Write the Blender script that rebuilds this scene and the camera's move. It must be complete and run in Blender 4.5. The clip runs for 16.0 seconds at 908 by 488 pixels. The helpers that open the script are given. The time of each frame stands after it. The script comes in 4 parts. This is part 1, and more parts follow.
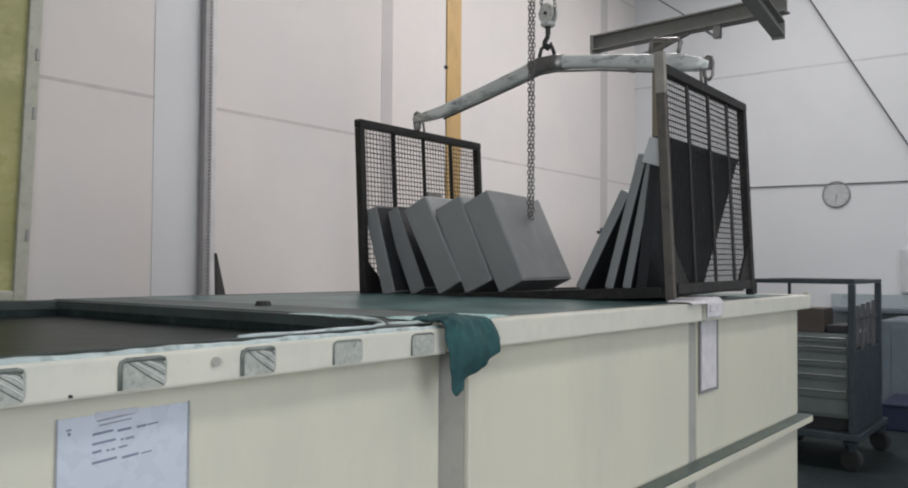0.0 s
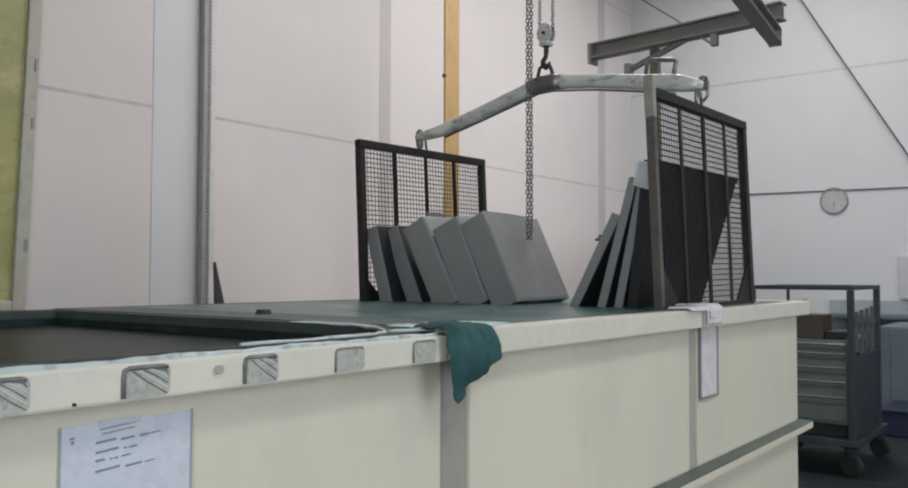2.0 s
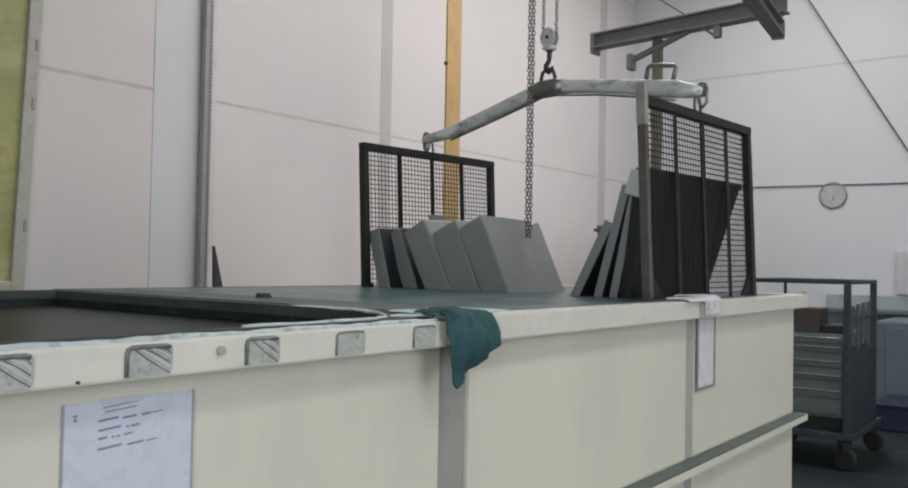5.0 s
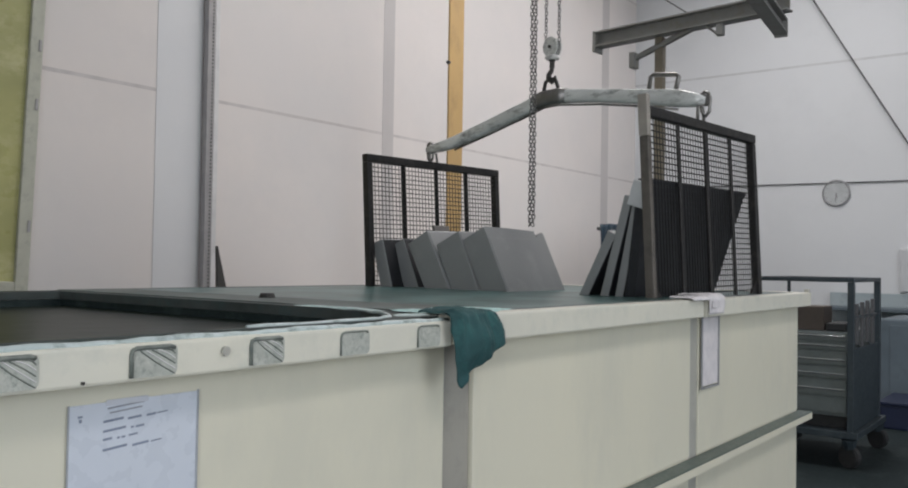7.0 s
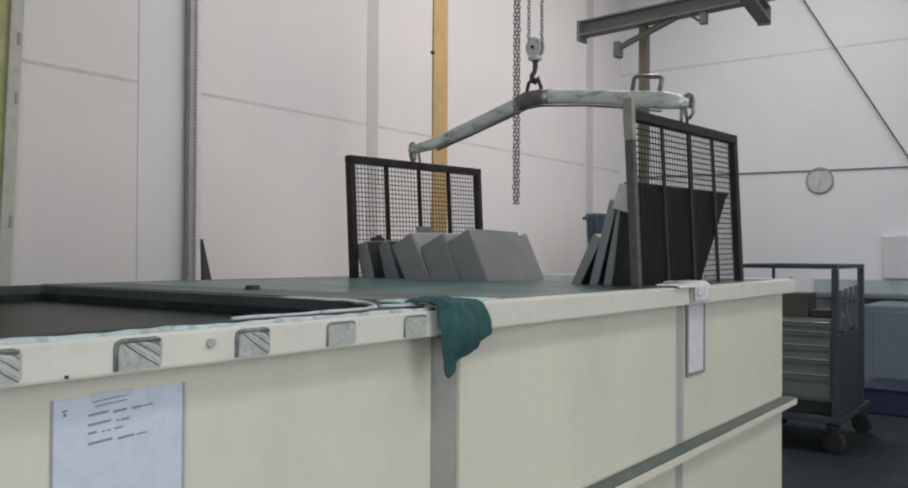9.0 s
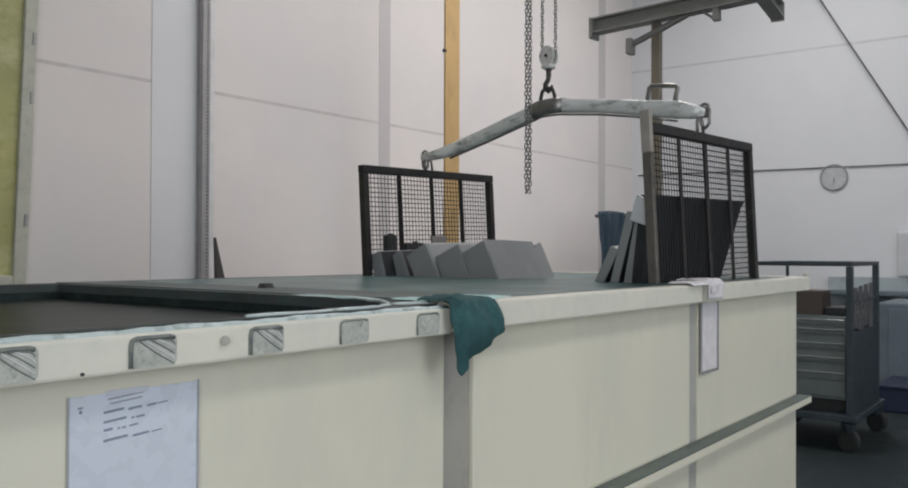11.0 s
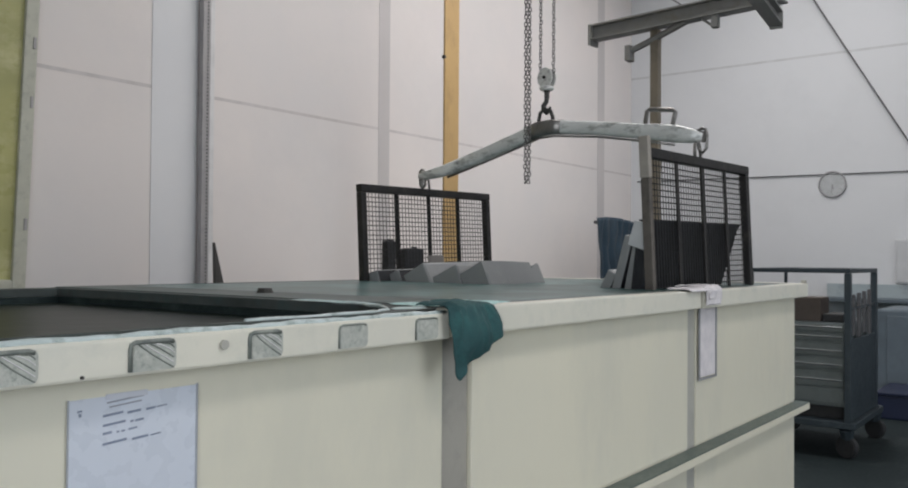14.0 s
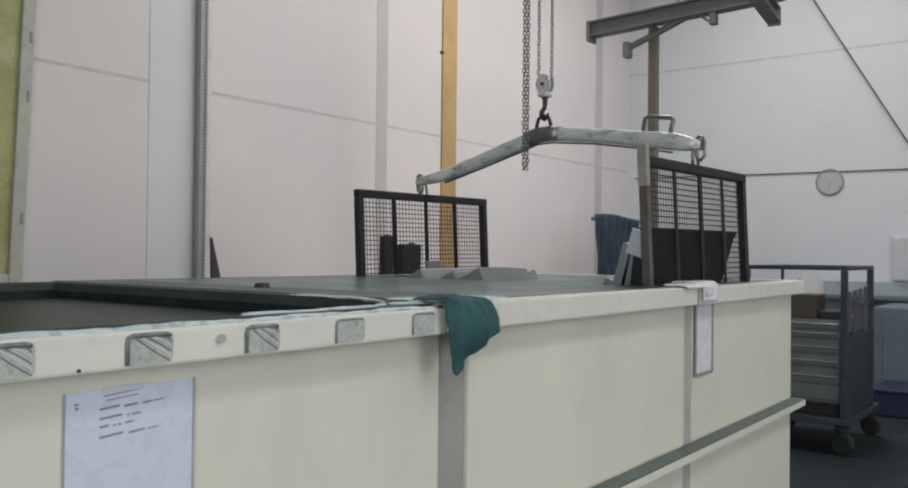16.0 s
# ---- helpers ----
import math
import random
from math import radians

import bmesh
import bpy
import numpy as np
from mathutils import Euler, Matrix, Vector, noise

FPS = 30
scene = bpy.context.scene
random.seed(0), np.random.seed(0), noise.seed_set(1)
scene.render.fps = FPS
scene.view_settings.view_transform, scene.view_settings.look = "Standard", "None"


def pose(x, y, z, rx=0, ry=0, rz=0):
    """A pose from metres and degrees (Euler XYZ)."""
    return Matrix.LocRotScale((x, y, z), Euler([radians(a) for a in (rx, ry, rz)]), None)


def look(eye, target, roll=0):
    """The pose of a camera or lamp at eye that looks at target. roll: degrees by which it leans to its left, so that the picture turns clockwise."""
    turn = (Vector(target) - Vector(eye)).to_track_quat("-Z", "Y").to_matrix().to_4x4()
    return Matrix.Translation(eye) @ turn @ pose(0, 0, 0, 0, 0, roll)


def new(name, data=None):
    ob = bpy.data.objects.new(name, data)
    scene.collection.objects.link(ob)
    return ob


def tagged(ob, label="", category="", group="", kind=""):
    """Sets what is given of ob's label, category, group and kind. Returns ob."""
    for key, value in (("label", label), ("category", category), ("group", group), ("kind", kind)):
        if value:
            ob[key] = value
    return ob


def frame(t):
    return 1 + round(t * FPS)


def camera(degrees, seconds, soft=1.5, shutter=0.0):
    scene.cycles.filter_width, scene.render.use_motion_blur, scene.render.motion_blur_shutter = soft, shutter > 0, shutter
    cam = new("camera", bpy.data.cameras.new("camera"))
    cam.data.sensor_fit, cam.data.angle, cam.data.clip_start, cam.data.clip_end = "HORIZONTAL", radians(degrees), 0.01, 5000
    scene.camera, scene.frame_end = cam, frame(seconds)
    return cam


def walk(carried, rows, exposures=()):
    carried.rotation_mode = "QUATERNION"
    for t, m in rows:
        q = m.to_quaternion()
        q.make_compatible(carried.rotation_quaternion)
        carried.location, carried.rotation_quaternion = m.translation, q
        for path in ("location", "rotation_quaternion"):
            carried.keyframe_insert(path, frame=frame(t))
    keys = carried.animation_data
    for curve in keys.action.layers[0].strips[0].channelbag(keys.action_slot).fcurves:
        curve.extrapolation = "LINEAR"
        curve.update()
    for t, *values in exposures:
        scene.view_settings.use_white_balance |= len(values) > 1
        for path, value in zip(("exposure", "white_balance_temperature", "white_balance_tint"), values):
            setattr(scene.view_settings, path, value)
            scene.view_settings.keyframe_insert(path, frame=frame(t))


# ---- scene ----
cam = camera(56.0, 16.0, soft=2.0)
PATH = [
    (0, (0.0142, -0.0059, 1.3399), (1.6049, 1.2052, 1.3948), 0.40),
    (0.5, (0.0114, -0.0035, 1.3390), (1.5962, 1.2151, 1.3991), -0.18),
    (1, (0.0100, -0.0022, 1.3391), (1.5964, 1.2138, 1.4070), 0.09),
    (1.5, (0.0083, -0.0020, 1.3396), (1.5961, 1.2125, 1.4025), 0.29),
    (2, (0.0075, -0.0032, 1.3378), (1.6004, 1.2040, 1.4119), 0.14),
    (2.5, (0.0062, -0.0028, 1.3369), (1.6084, 1.1923, 1.4056), 0.40),
    (3, (0.0010, -0.0023, 1.3372), (1.5971, 1.2005, 1.4129), 0.68),
    (3.5, (-0.0010, -0.0032, 1.3344), (1.5938, 1.2022, 1.3952), 0.75),
    (4, (-0.0015, -0.0034, 1.3338), (1.5950, 1.1997, 1.3929), 0.94),
    (6.5, (-0.0019, 0.0032, 1.3315), (1.5922, 1.2107, 1.3601), 1.21),
    (7, (-0.0016, 0.0026, 1.3333), (1.5913, 1.2112, 1.3786), 0.90),
    (7.5, (-0.0000, 0.0015, 1.3332), (1.6100, 1.1872, 1.3790), 0.07),
    (8, (0.0001, 0.0004, 1.3299), (1.6051, 1.1933, 1.3611), -0.00),
    (8.5, (0.0015, 0.0018, 1.3305), (1.6151, 1.1831, 1.3570), 0.34),
    (11, (0.0004, 0.0044, 1.3296), (1.5962, 1.2098, 1.3497), 0.22),
    (11.5, (0.0017, 0.0031, 1.3309), (1.5929, 1.2145, 1.3586), 0.39),
    (12, (-0.0024, 0.0049, 1.3293), (1.5908, 1.2136, 1.3589), 0.36),
    (12.5, (0.0012, 0.0030, 1.3313), (1.6058, 1.1967, 1.3443), 0.51),
    (13, (-0.0025, 0.0027, 1.3277), (1.5983, 1.2013, 1.3567), 0.61),
    (13.5, (-0.0024, 0.0012, 1.3292), (1.5924, 1.2079, 1.3519), 0.60),
    (14, (-0.0042, 0.0005, 1.3282), (1.5929, 1.2039, 1.3621), 0.39),
    (14.5, (-0.0036, -0.0010, 1.3278), (1.5985, 1.1961, 1.3453), 0.43),
    (15, (-0.0028, -0.0014, 1.3259), (1.5999, 1.1948, 1.3409), 0.39),
    (15.5, (-0.0024, -0.0024, 1.3277), (1.5967, 1.1985, 1.3511), 0.39),
    (16, (-0.0051, -0.0010, 1.3262), (1.5957, 1.1976, 1.3512), 0.60),
]
walk(cam, [(t, look(eye, target, roll)) for t, eye, target, roll in PATH], exposures=[(0, 0.02), (4, -0.01), (7, -0.05), (16, -0.06)])

# ---- world, daylight ----
world = bpy.data.worlds.new("world")
scene.world = world
world.use_nodes = True
wn = world.node_tree
sky = wn.nodes.new("ShaderNodeTexSky")
sky.sky_type = 'NISHITA'
sky.sun_disc = False
sky.sun_elevation = radians(48)
sky.sun_rotation = radians(150)
wn.links.new(sky.outputs[0], wn.nodes["Background"].inputs[0])
wn.nodes["Background"].inputs[1].default_value = 0.1
sun = new("sun", bpy.data.lights.new("sun", 'SUN'))
sun.data.energy, sun.data.angle, sun.data.color = 0.6, radians(14), (1.0, 0.95, 0.88)
sun.matrix_world = look((0, 0, 10), (0.5, 6.0, 0))


def area(name, m, w, h, energy, color):
    d = bpy.data.lights.new(name, 'AREA')
    d.shape, d.size, d.size_y, d.energy, d.color = 'RECTANGLE', w, h, energy, color
    ob = new(name, d)
    ob.matrix_world = m
    return ob


# added fill lamps in unseen openings: roof, west wall, south wall behind the camera
ROOF_OPENINGS = [(5.4, 2.2), (8.2, 2.5), (1.2, -2.4), (5.0, -2.4)]
SKY_WATTS = [116, 108, 32, 66]
SKY_W, SKY_L = 2.4, 1.3
ROOF = 5.6
for (sx, sy), watts in zip(ROOF_OPENINGS, SKY_WATTS):
    area("skylight_daylight", pose(sx, sy, ROOF + 0.02), SKY_W, SKY_L, watts, (1.0, 0.965, 0.945))
area("gate_daylight", look((-3.98, -2.2, 2.0), (0, -2.2, 2.0)), 3.6, 3.4, 165, (0.93, 0.96, 1.0))
area("door_daylight", look((3.0, -4.98, 1.9), (3.0, 0, 1.9)), 4.0, 3.6, 90, (0.90, 0.95, 1.0))


# ---- materials ----
def mat(name, a, b=None, rough=0.6, metal=0.0, scale=6.0, fine=60.0, bump=0.1, spec=0.5, stretch=(1, 1, 1), dirt=None, dirt_amount=0.3, rough_var=0.12):
    """Two-scale mottled paint, plastic, metal or concrete: colours a and b, fine grain in bump and gloss, dirt in patches."""
    m = bpy.data.materials.new(name)
    m.use_nodes = True
    nt = m.node_tree
    n, l = nt.nodes, nt.links
    p = n["Principled BSDF"]
    b = b or tuple(c * 0.85 for c in a)
    tc = n.new("ShaderNodeTexCoord")
    mp = n.new("ShaderNodeMapping")
    mp.inputs["Scale"].default_value = stretch
    l.new(tc.outputs["Object"], mp.inputs[0])
    big = n.new("ShaderNodeTexNoise")
    big.inputs["Scale"].default_value = scale
    big.inputs["Detail"].default_value = 5
    big.inputs["Roughness"].default_value = 0.6
    l.new(mp.outputs[0], big.inputs["Vector"])
    small = n.new("ShaderNodeTexNoise")
    small.inputs["Scale"].default_value = fine
    small.inputs["Detail"].default_value = 4
    l.new(mp.outputs[0], small.inputs["Vector"])
    ramp = n.new("ShaderNodeValToRGB")
    ramp.color_ramp.elements[0].position, ramp.color_ramp.elements[1].position = 0.35, 0.68
    ramp.color_ramp.elements[0].color, ramp.color_ramp.elements[1].color = (*a, 1), (*b, 1)
    l.new(big.outputs["Fac"], ramp.inputs[0])
    col = ramp.outputs[0]
    if dirt:
        dn = n.new("ShaderNodeTexNoise")
        dn.inputs["Scale"].default_value = scale * 2.3
        dn.inputs["Detail"].default_value = 9
        dn.inputs["Roughness"].default_value = 0.7
        l.new(mp.outputs[0], dn.inputs["Vector"])
        dr = n.new("ShaderNodeMapRange")
        dr.inputs["From Min"].default_value, dr.inputs["From Max"].default_value = 0.5, 0.68
        dr.inputs["To Max"].default_value = dirt_amount
        l.new(dn.outputs["Fac"], dr.inputs[0])
        mx = n.new("ShaderNodeMix")
        mx.data_type = 'RGBA'
        l.new(dr.outputs[0], mx.inputs[0])
        l.new(col, mx.inputs[6])
        mx.inputs[7].default_value = (*dirt, 1)
        col = mx.outputs[2]
    l.new(col, p.inputs["Base Color"])
    rr = n.new("ShaderNodeMapRange")
    rr.inputs["To Min"].default_value, rr.inputs["To Max"].default_value = max(0.03, rough - rough_var), min(1, rough + rough_var)
    l.new(small.outputs["Fac"], rr.inputs[0])
    l.new(rr.outputs[0], p.inputs["Roughness"])
    p.inputs["Metallic"].default_value = metal
    p.inputs["Specular IOR Level"].default_value = spec
    if bump:
        bp = n.new("ShaderNodeBump")
        bp.inputs["Strength"].default_value = bump
        bp.inputs["Distance"].default_value = 0.004
        l.new(small.outputs["Fac"], bp.inputs["Height"])
        l.new(bp.outputs[0], p.inputs["Normal"])
    return m


# broad pinkish to grey mix puts the wall's soft shading into its paint
M_wall = mat("wall_paint_soft_shading", (0.765, 0.71, 0.685), (0.69, 0.665, 0.66), 0.55, scale=0.45, fine=90, bump=0.06, dirt=(0.55, 0.53, 0.53), dirt_amount=0.16)
M_wall_e = mat("east_wall_paint", (0.63, 0.645, 0.665), (0.595, 0.61, 0.63), 0.6, scale=0.6, fine=80, bump=0.06, dirt=(0.45, 0.47, 0.49), dirt_amount=0.15)
M_joint = mat("joint_sealant", (0.64, 0.60, 0.59), None, 0.8, scale=8)
M_pilaster = mat("pilaster_paint", (0.72, 0.72, 0.735), (0.68, 0.685, 0.705), 0.55, scale=1.2, bump=0.05)
M_pilaster_grey = mat("pale_grey_case", (0.55, 0.565, 0.58), None, 0.5, scale=3)
# wall tone darkened for the soft shadow bands at panel joints
M_shade_band = mat("shade_band_paint", (0.56, 0.53, 0.525), (0.53, 0.505, 0.50), 0.6, scale=2)
M_joint_e = mat("grey_sealant", (0.54, 0.55, 0.565), None, 0.8, scale=8)
M_dado = mat("dado_paint", (0.30, 0.36, 0.385), (0.34, 0.39, 0.41), 0.6, scale=1.6, dirt=(0.10, 0.12, 0.13), dirt_amount=0.5)
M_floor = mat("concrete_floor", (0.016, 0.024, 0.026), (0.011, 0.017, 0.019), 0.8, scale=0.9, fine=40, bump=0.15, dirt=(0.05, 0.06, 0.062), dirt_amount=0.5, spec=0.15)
M_roof = mat("roof_lining", (0.66, 0.66, 0.66), None, 0.8, scale=1)
M_cream = mat("cream_tank_plastic", (0.76, 0.725, 0.59), (0.71, 0.685, 0.57), 0.42, scale=1.4, fine=35, bump=0.05, dirt=(0.52, 0.52, 0.46), dirt_amount=0.22, stretch=(1, 1, 0.45))
M_rim = mat("cream_rim_plastic", (0.76, 0.735, 0.63), (0.70, 0.685, 0.60), 0.4, scale=4, fine=40, bump=0.12, dirt=(0.42, 0.46, 0.42), dirt_amount=0.28)
M_bead = mat("limescale_bead", (0.58, 0.655, 0.655), (0.44, 0.52, 0.52), 0.45, scale=14, fine=90, bump=0.4, dirt=(0.16, 0.21, 0.20), dirt_amount=0.8)
M_cornerpost = mat("grey_corner_post", (0.36, 0.345, 0.305), (0.31, 0.298, 0.265), 0.55, scale=3, dirt=(0.17, 0.175, 0.16), dirt_amount=0.4)
M_strip = mat("grey_stiffener", (0.47, 0.46, 0.41), (0.42, 0.41, 0.37), 0.5, scale=3, dirt=(0.25, 0.26, 0.24), dirt_amount=0.4)
M_flange = mat("stained_flange", (0.095, 0.112, 0.108), (0.15, 0.172, 0.165), 0.55, spec=0.3, scale=4, fine=50, bump=0.15, dirt=(0.09, 0.15, 0.15), dirt_amount=0.7)
M_flange_dark = mat("dark_stained_flange", (0.055, 0.064, 0.061), (0.09, 0.104, 0.10), 0.6, spec=0.25, scale=4, fine=50, bump=0.15, dirt=(0.06, 0.10, 0.10), dirt_amount=0.7)
# salt and splash colour, brightened to carry turquoise haze and sheen
M_crust_teal = mat("turquoise_salts_haze", (0.36, 0.62, 0.60), (0.58, 0.75, 0.73), 0.55, scale=22, fine=120, bump=0.5, dirt=(0.12, 0.26, 0.26), dirt_amount=0.7)
# green of the ledge top with the shadow on it in the colour
M_ledge_top = mat("shaded_green_ledge", (0.050, 0.082, 0.076), (0.08, 0.115, 0.105), 0.35, scale=5, dirt=(0.08, 0.10, 0.09), dirt_amount=0.6)
M_inner = mat("dark_tank_lining", (0.010, 0.019, 0.020), (0.022, 0.034, 0.034), 0.6, scale=5, fine=30, bump=0.3, dirt=(0.06, 0.085, 0.08), dirt_amount=0.6, spec=0.25)
M_black = mat("black_steel", (0.014, 0.013, 0.014), (0.022, 0.02, 0.019), 0.5, metal=0.1, scale=8, bump=0.15, dirt=(0.07, 0.06, 0.05), dirt_amount=0.4)
M_wire = mat("dark_wire", (0.020, 0.019, 0.019), (0.015, 0.015, 0.015), 0.5, metal=0.1, scale=30, bump=0.0)
M_post_brown = mat("brown_worn_post", (0.135, 0.118, 0.102), (0.10, 0.088, 0.077), 0.55, scale=9, dirt=(0.05, 0.045, 0.04), dirt_amount=0.6)
M_post_beige = mat("beige_worn_post", (0.36, 0.33, 0.29), (0.30, 0.275, 0.245), 0.6, scale=12, dirt=(0.25, 0.22, 0.19), dirt_amount=0.4)
M_grey = mat("grey_coated_sheet", (0.285, 0.29, 0.29), (0.25, 0.255, 0.26), 0.48, scale=3, fine=220, bump=0.08, dirt=(0.40, 0.40, 0.395), dirt_amount=0.3)
# the grey sheet as it looks in shade, darkness put into the colour
M_greyshade = mat("shaded_grey_sheet", (0.020, 0.021, 0.025), (0.016, 0.017, 0.021), 0.5, scale=4, fine=220, bump=0.08, dirt=(0.05, 0.05, 0.054), dirt_amount=0.3)
M_whitebox = mat("pale_sheet", (0.62, 0.63, 0.64), None, 0.5, scale=6)
M_bar = mat("flaked_galvanised_bar", (0.60, 0.61, 0.59), (0.88, 0.89, 0.87), 0.34, metal=0.12, scale=9, fine=70, bump=0.3, dirt=(0.10, 0.11, 0.10), dirt_amount=0.9, stretch=(1, 0.35, 1))
M_steel = mat("dull_steel", (0.32, 0.31, 0.30), (0.22, 0.21, 0.20), 0.4, metal=0.8, scale=20, bump=0.1)
M_chain = mat("chain_steel", (0.20, 0.195, 0.19), (0.13, 0.125, 0.12), 0.4, metal=0.7, scale=60, bump=0.0)
M_hook = mat("dark_hook_steel", (0.06, 0.058, 0.056), None, 0.45, metal=0.6, scale=30)
M_block = mat("pale_hook_block", (0.80, 0.79, 0.76), (0.68, 0.67, 0.65), 0.4, metal=0.15, scale=25, dirt=(0.18, 0.17, 0.16), dirt_amount=0.7)
M_yellow = mat("yellow_column_paint", (0.52, 0.345, 0.15), (0.46, 0.305, 0.135), 0.45, scale=2.5, fine=60, bump=0.08, dirt=(0.28, 0.19, 0.085), dirt_amount=0.45, stretch=(1, 1, 0.5))
M_gantry = mat("grey_brown_steel", (0.265, 0.265, 0.256), (0.225, 0.225, 0.218), 0.5, metal=0.2, scale=5, bump=0.1, dirt=(0.19, 0.165, 0.11), dirt_amount=0.4)
M_gantry_post = mat("olive_post_paint", (0.225, 0.19, 0.14), (0.185, 0.16, 0.122), 0.5, scale=4, bump=0.1, dirt=(0.10, 0.09, 0.075), dirt_amount=0.5)
M_teal = mat("teal_cloth", (0.026, 0.092, 0.096), (0.018, 0.062, 0.068), 0.85, scale=14, fine=500, bump=0.4, dirt=(0.04, 0.15, 0.145), dirt_amount=0.5)
M_cloth = mat("white_cloth", (0.78, 0.74, 0.75), (0.66, 0.63, 0.65), 0.9, scale=20, fine=500, bump=0.4)
M_paper = mat("paper_in_sleeve", (0.67, 0.71, 0.79), (0.63, 0.675, 0.76), 0.28, scale=5, fine=30, bump=0.06)
M_sleeve = mat("clear_sleeve_edge", (0.40, 0.42, 0.46), None, 0.25, scale=20)
M_tape = mat("clear_tape", (0.64, 0.66, 0.725), (0.60, 0.62, 0.69), 0.2, scale=30)
M_ink = mat("blue_ink", (0.26, 0.30, 0.40), None, 0.6, scale=60)
M_inkgrey = mat("grey_print", (0.33, 0.35, 0.41), None, 0.6, scale=60)
M_tube = mat("cut_tube_end", (0.40, 0.42, 0.38), (0.54, 0.55, 0.50), 0.45, scale=40, fine=120, bump=0.3, dirt=(0.16, 0.19, 0.17), dirt_amount=0.6)
M_tubedark = mat("dark_tube_edge", (0.12, 0.14, 0.13), (0.26, 0.28, 0.25), 0.5, scale=40)
M_clockface = mat("clock_face", (0.47, 0.49, 0.50), None, 0.3, scale=10)
M_cart = mat("trolley_steel", (0.034, 0.048, 0.058), (0.026, 0.038, 0.047), 0.5, metal=0.2, scale=6, dirt=(0.08, 0.095, 0.10), dirt_amount=0.4)
M_drawer = mat("drawer_metal", (0.17, 0.198, 0.203), (0.14, 0.165, 0.17), 0.35, metal=0.4, scale=5, dirt=(0.10, 0.115, 0.12), dirt_amount=0.4)
M_chrome = mat("bright_handle", (0.75, 0.77, 0.77), None, 0.2, metal=0.9, scale=20)
M_rubber = mat("black_rubber", (0.022, 0.023, 0.025), None, 0.7, scale=30)
M_cable = mat("dark_cable", (0.09, 0.09, 0.095), None, 0.6, scale=30)
M_cablegrey = mat("grey_cable", (0.30, 0.30, 0.31), None, 0.6, scale=30)
M_conduit = mat("grey_conduit", (0.40, 0.385, 0.385), (0.34, 0.33, 0.335), 0.5, metal=0.2, scale=12)
M_pale = mat("pale_trunking", (0.72, 0.71, 0.71), None, 0.5, scale=6)
M_darkboard = mat("dark_board", (0.055, 0.053, 0.05), None, 0.6, scale=6)
M_dkbox = mat("dark_grey_plastic", (0.03, 0.031, 0.034), (0.024, 0.025, 0.028), 0.5, scale=6)
M_taupe = mat("taupe_plastic", (0.21, 0.195, 0.185), None, 0.55, scale=8)
M_tarp = mat("dark_blue_tarp", (0.013, 0.034, 0.055), (0.009, 0.024, 0.04), 0.5, scale=4, fine=90, bump=0.2, dirt=(0.035, 0.06, 0.08), dirt_amount=0.5)
M_bluebox = mat("navy_plastic", (0.0108, 0.0168, 0.0450), (0.0084, 0.0132, 0.0360), 0.45, scale=5)
M_machine = mat("grey_blue_machine", (0.11, 0.14, 0.165), (0.085, 0.112, 0.135), 0.5, scale=3, dirt=(0.07, 0.09, 0.10), dirt_amount=0.5)
M_card = mat("brown_card", (0.0813, 0.0650, 0.0553), (0.0683, 0.0553, 0.0468), 0.8, scale=9)


def liquid_mat(name, a, rough, ripple, gloss, cloud_sheen=None):
    m = bpy.data.materials.new(name)
    m.use_nodes = True
    nt = m.node_tree
    p = nt.nodes["Principled BSDF"]
    p.inputs["Base Color"].default_value = (*a, 1)
    p.inputs["Roughness"].default_value = rough
    p.inputs["IOR"].default_value = 1.33
    p.inputs["Specular IOR Level"].default_value = gloss
    tc = nt.nodes.new("ShaderNodeTexCoord")
    no = nt.nodes.new("ShaderNodeTexNoise")
    no.inputs["Scale"].default_value = 7
    no.inputs["Detail"].default_value = 3
    nt.links.new(tc.outputs["Object"], no.inputs["Vector"])
    # pale mottling: cloudy liquid, with its light reflections put into the colour
    if cloud_sheen:
        fn = nt.nodes.new("ShaderNodeTexNoise")
        fn.inputs["Scale"].default_value = 3.2
        fn.inputs["Detail"].default_value = 7
        fn.inputs["Roughness"].default_value = 0.68
        nt.links.new(tc.outputs["Object"], fn.inputs["Vector"])
        fr = nt.nodes.new("ShaderNodeValToRGB")
        fr.color_ramp.elements[0].position, fr.color_ramp.elements[1].position = 0.42, 0.72
        fr.color_ramp.elements[0].color, fr.color_ramp.elements[1].color = (*a, 1), (*cloud_sheen, 1)
        nt.links.new(fn.outputs["Fac"], fr.inputs[0])
        nt.links.new(fr.outputs[0], p.inputs["Base Color"])
    bp = nt.nodes.new("ShaderNodeBump")
    bp.inputs["Strength"].default_value = ripple
    bp.inputs["Distance"].default_value = 0.01
    nt.links.new(no.outputs["Fac"], bp.inputs["Height"])
    nt.links.new(bp.outputs[0], p.inputs["Normal"])
    return m


M_crust = mat("pale_salt_crust", (0.50, 0.62, 0.61), (0.66, 0.74, 0.73), 0.7, scale=30, fine=160, bump=0.6, dirt=(0.16, 0.36, 0.36), dirt_amount=0.8)
M_liq_dark = liquid_mat("dark_bath", (0.018, 0.025, 0.022), 0.32, 0.25, 0.10)
M_liq_green = liquid_mat("green_bath", (0.050, 0.095, 0.092), 0.30, 0.35, 0.32, (0.15, 0.27, 0.265))


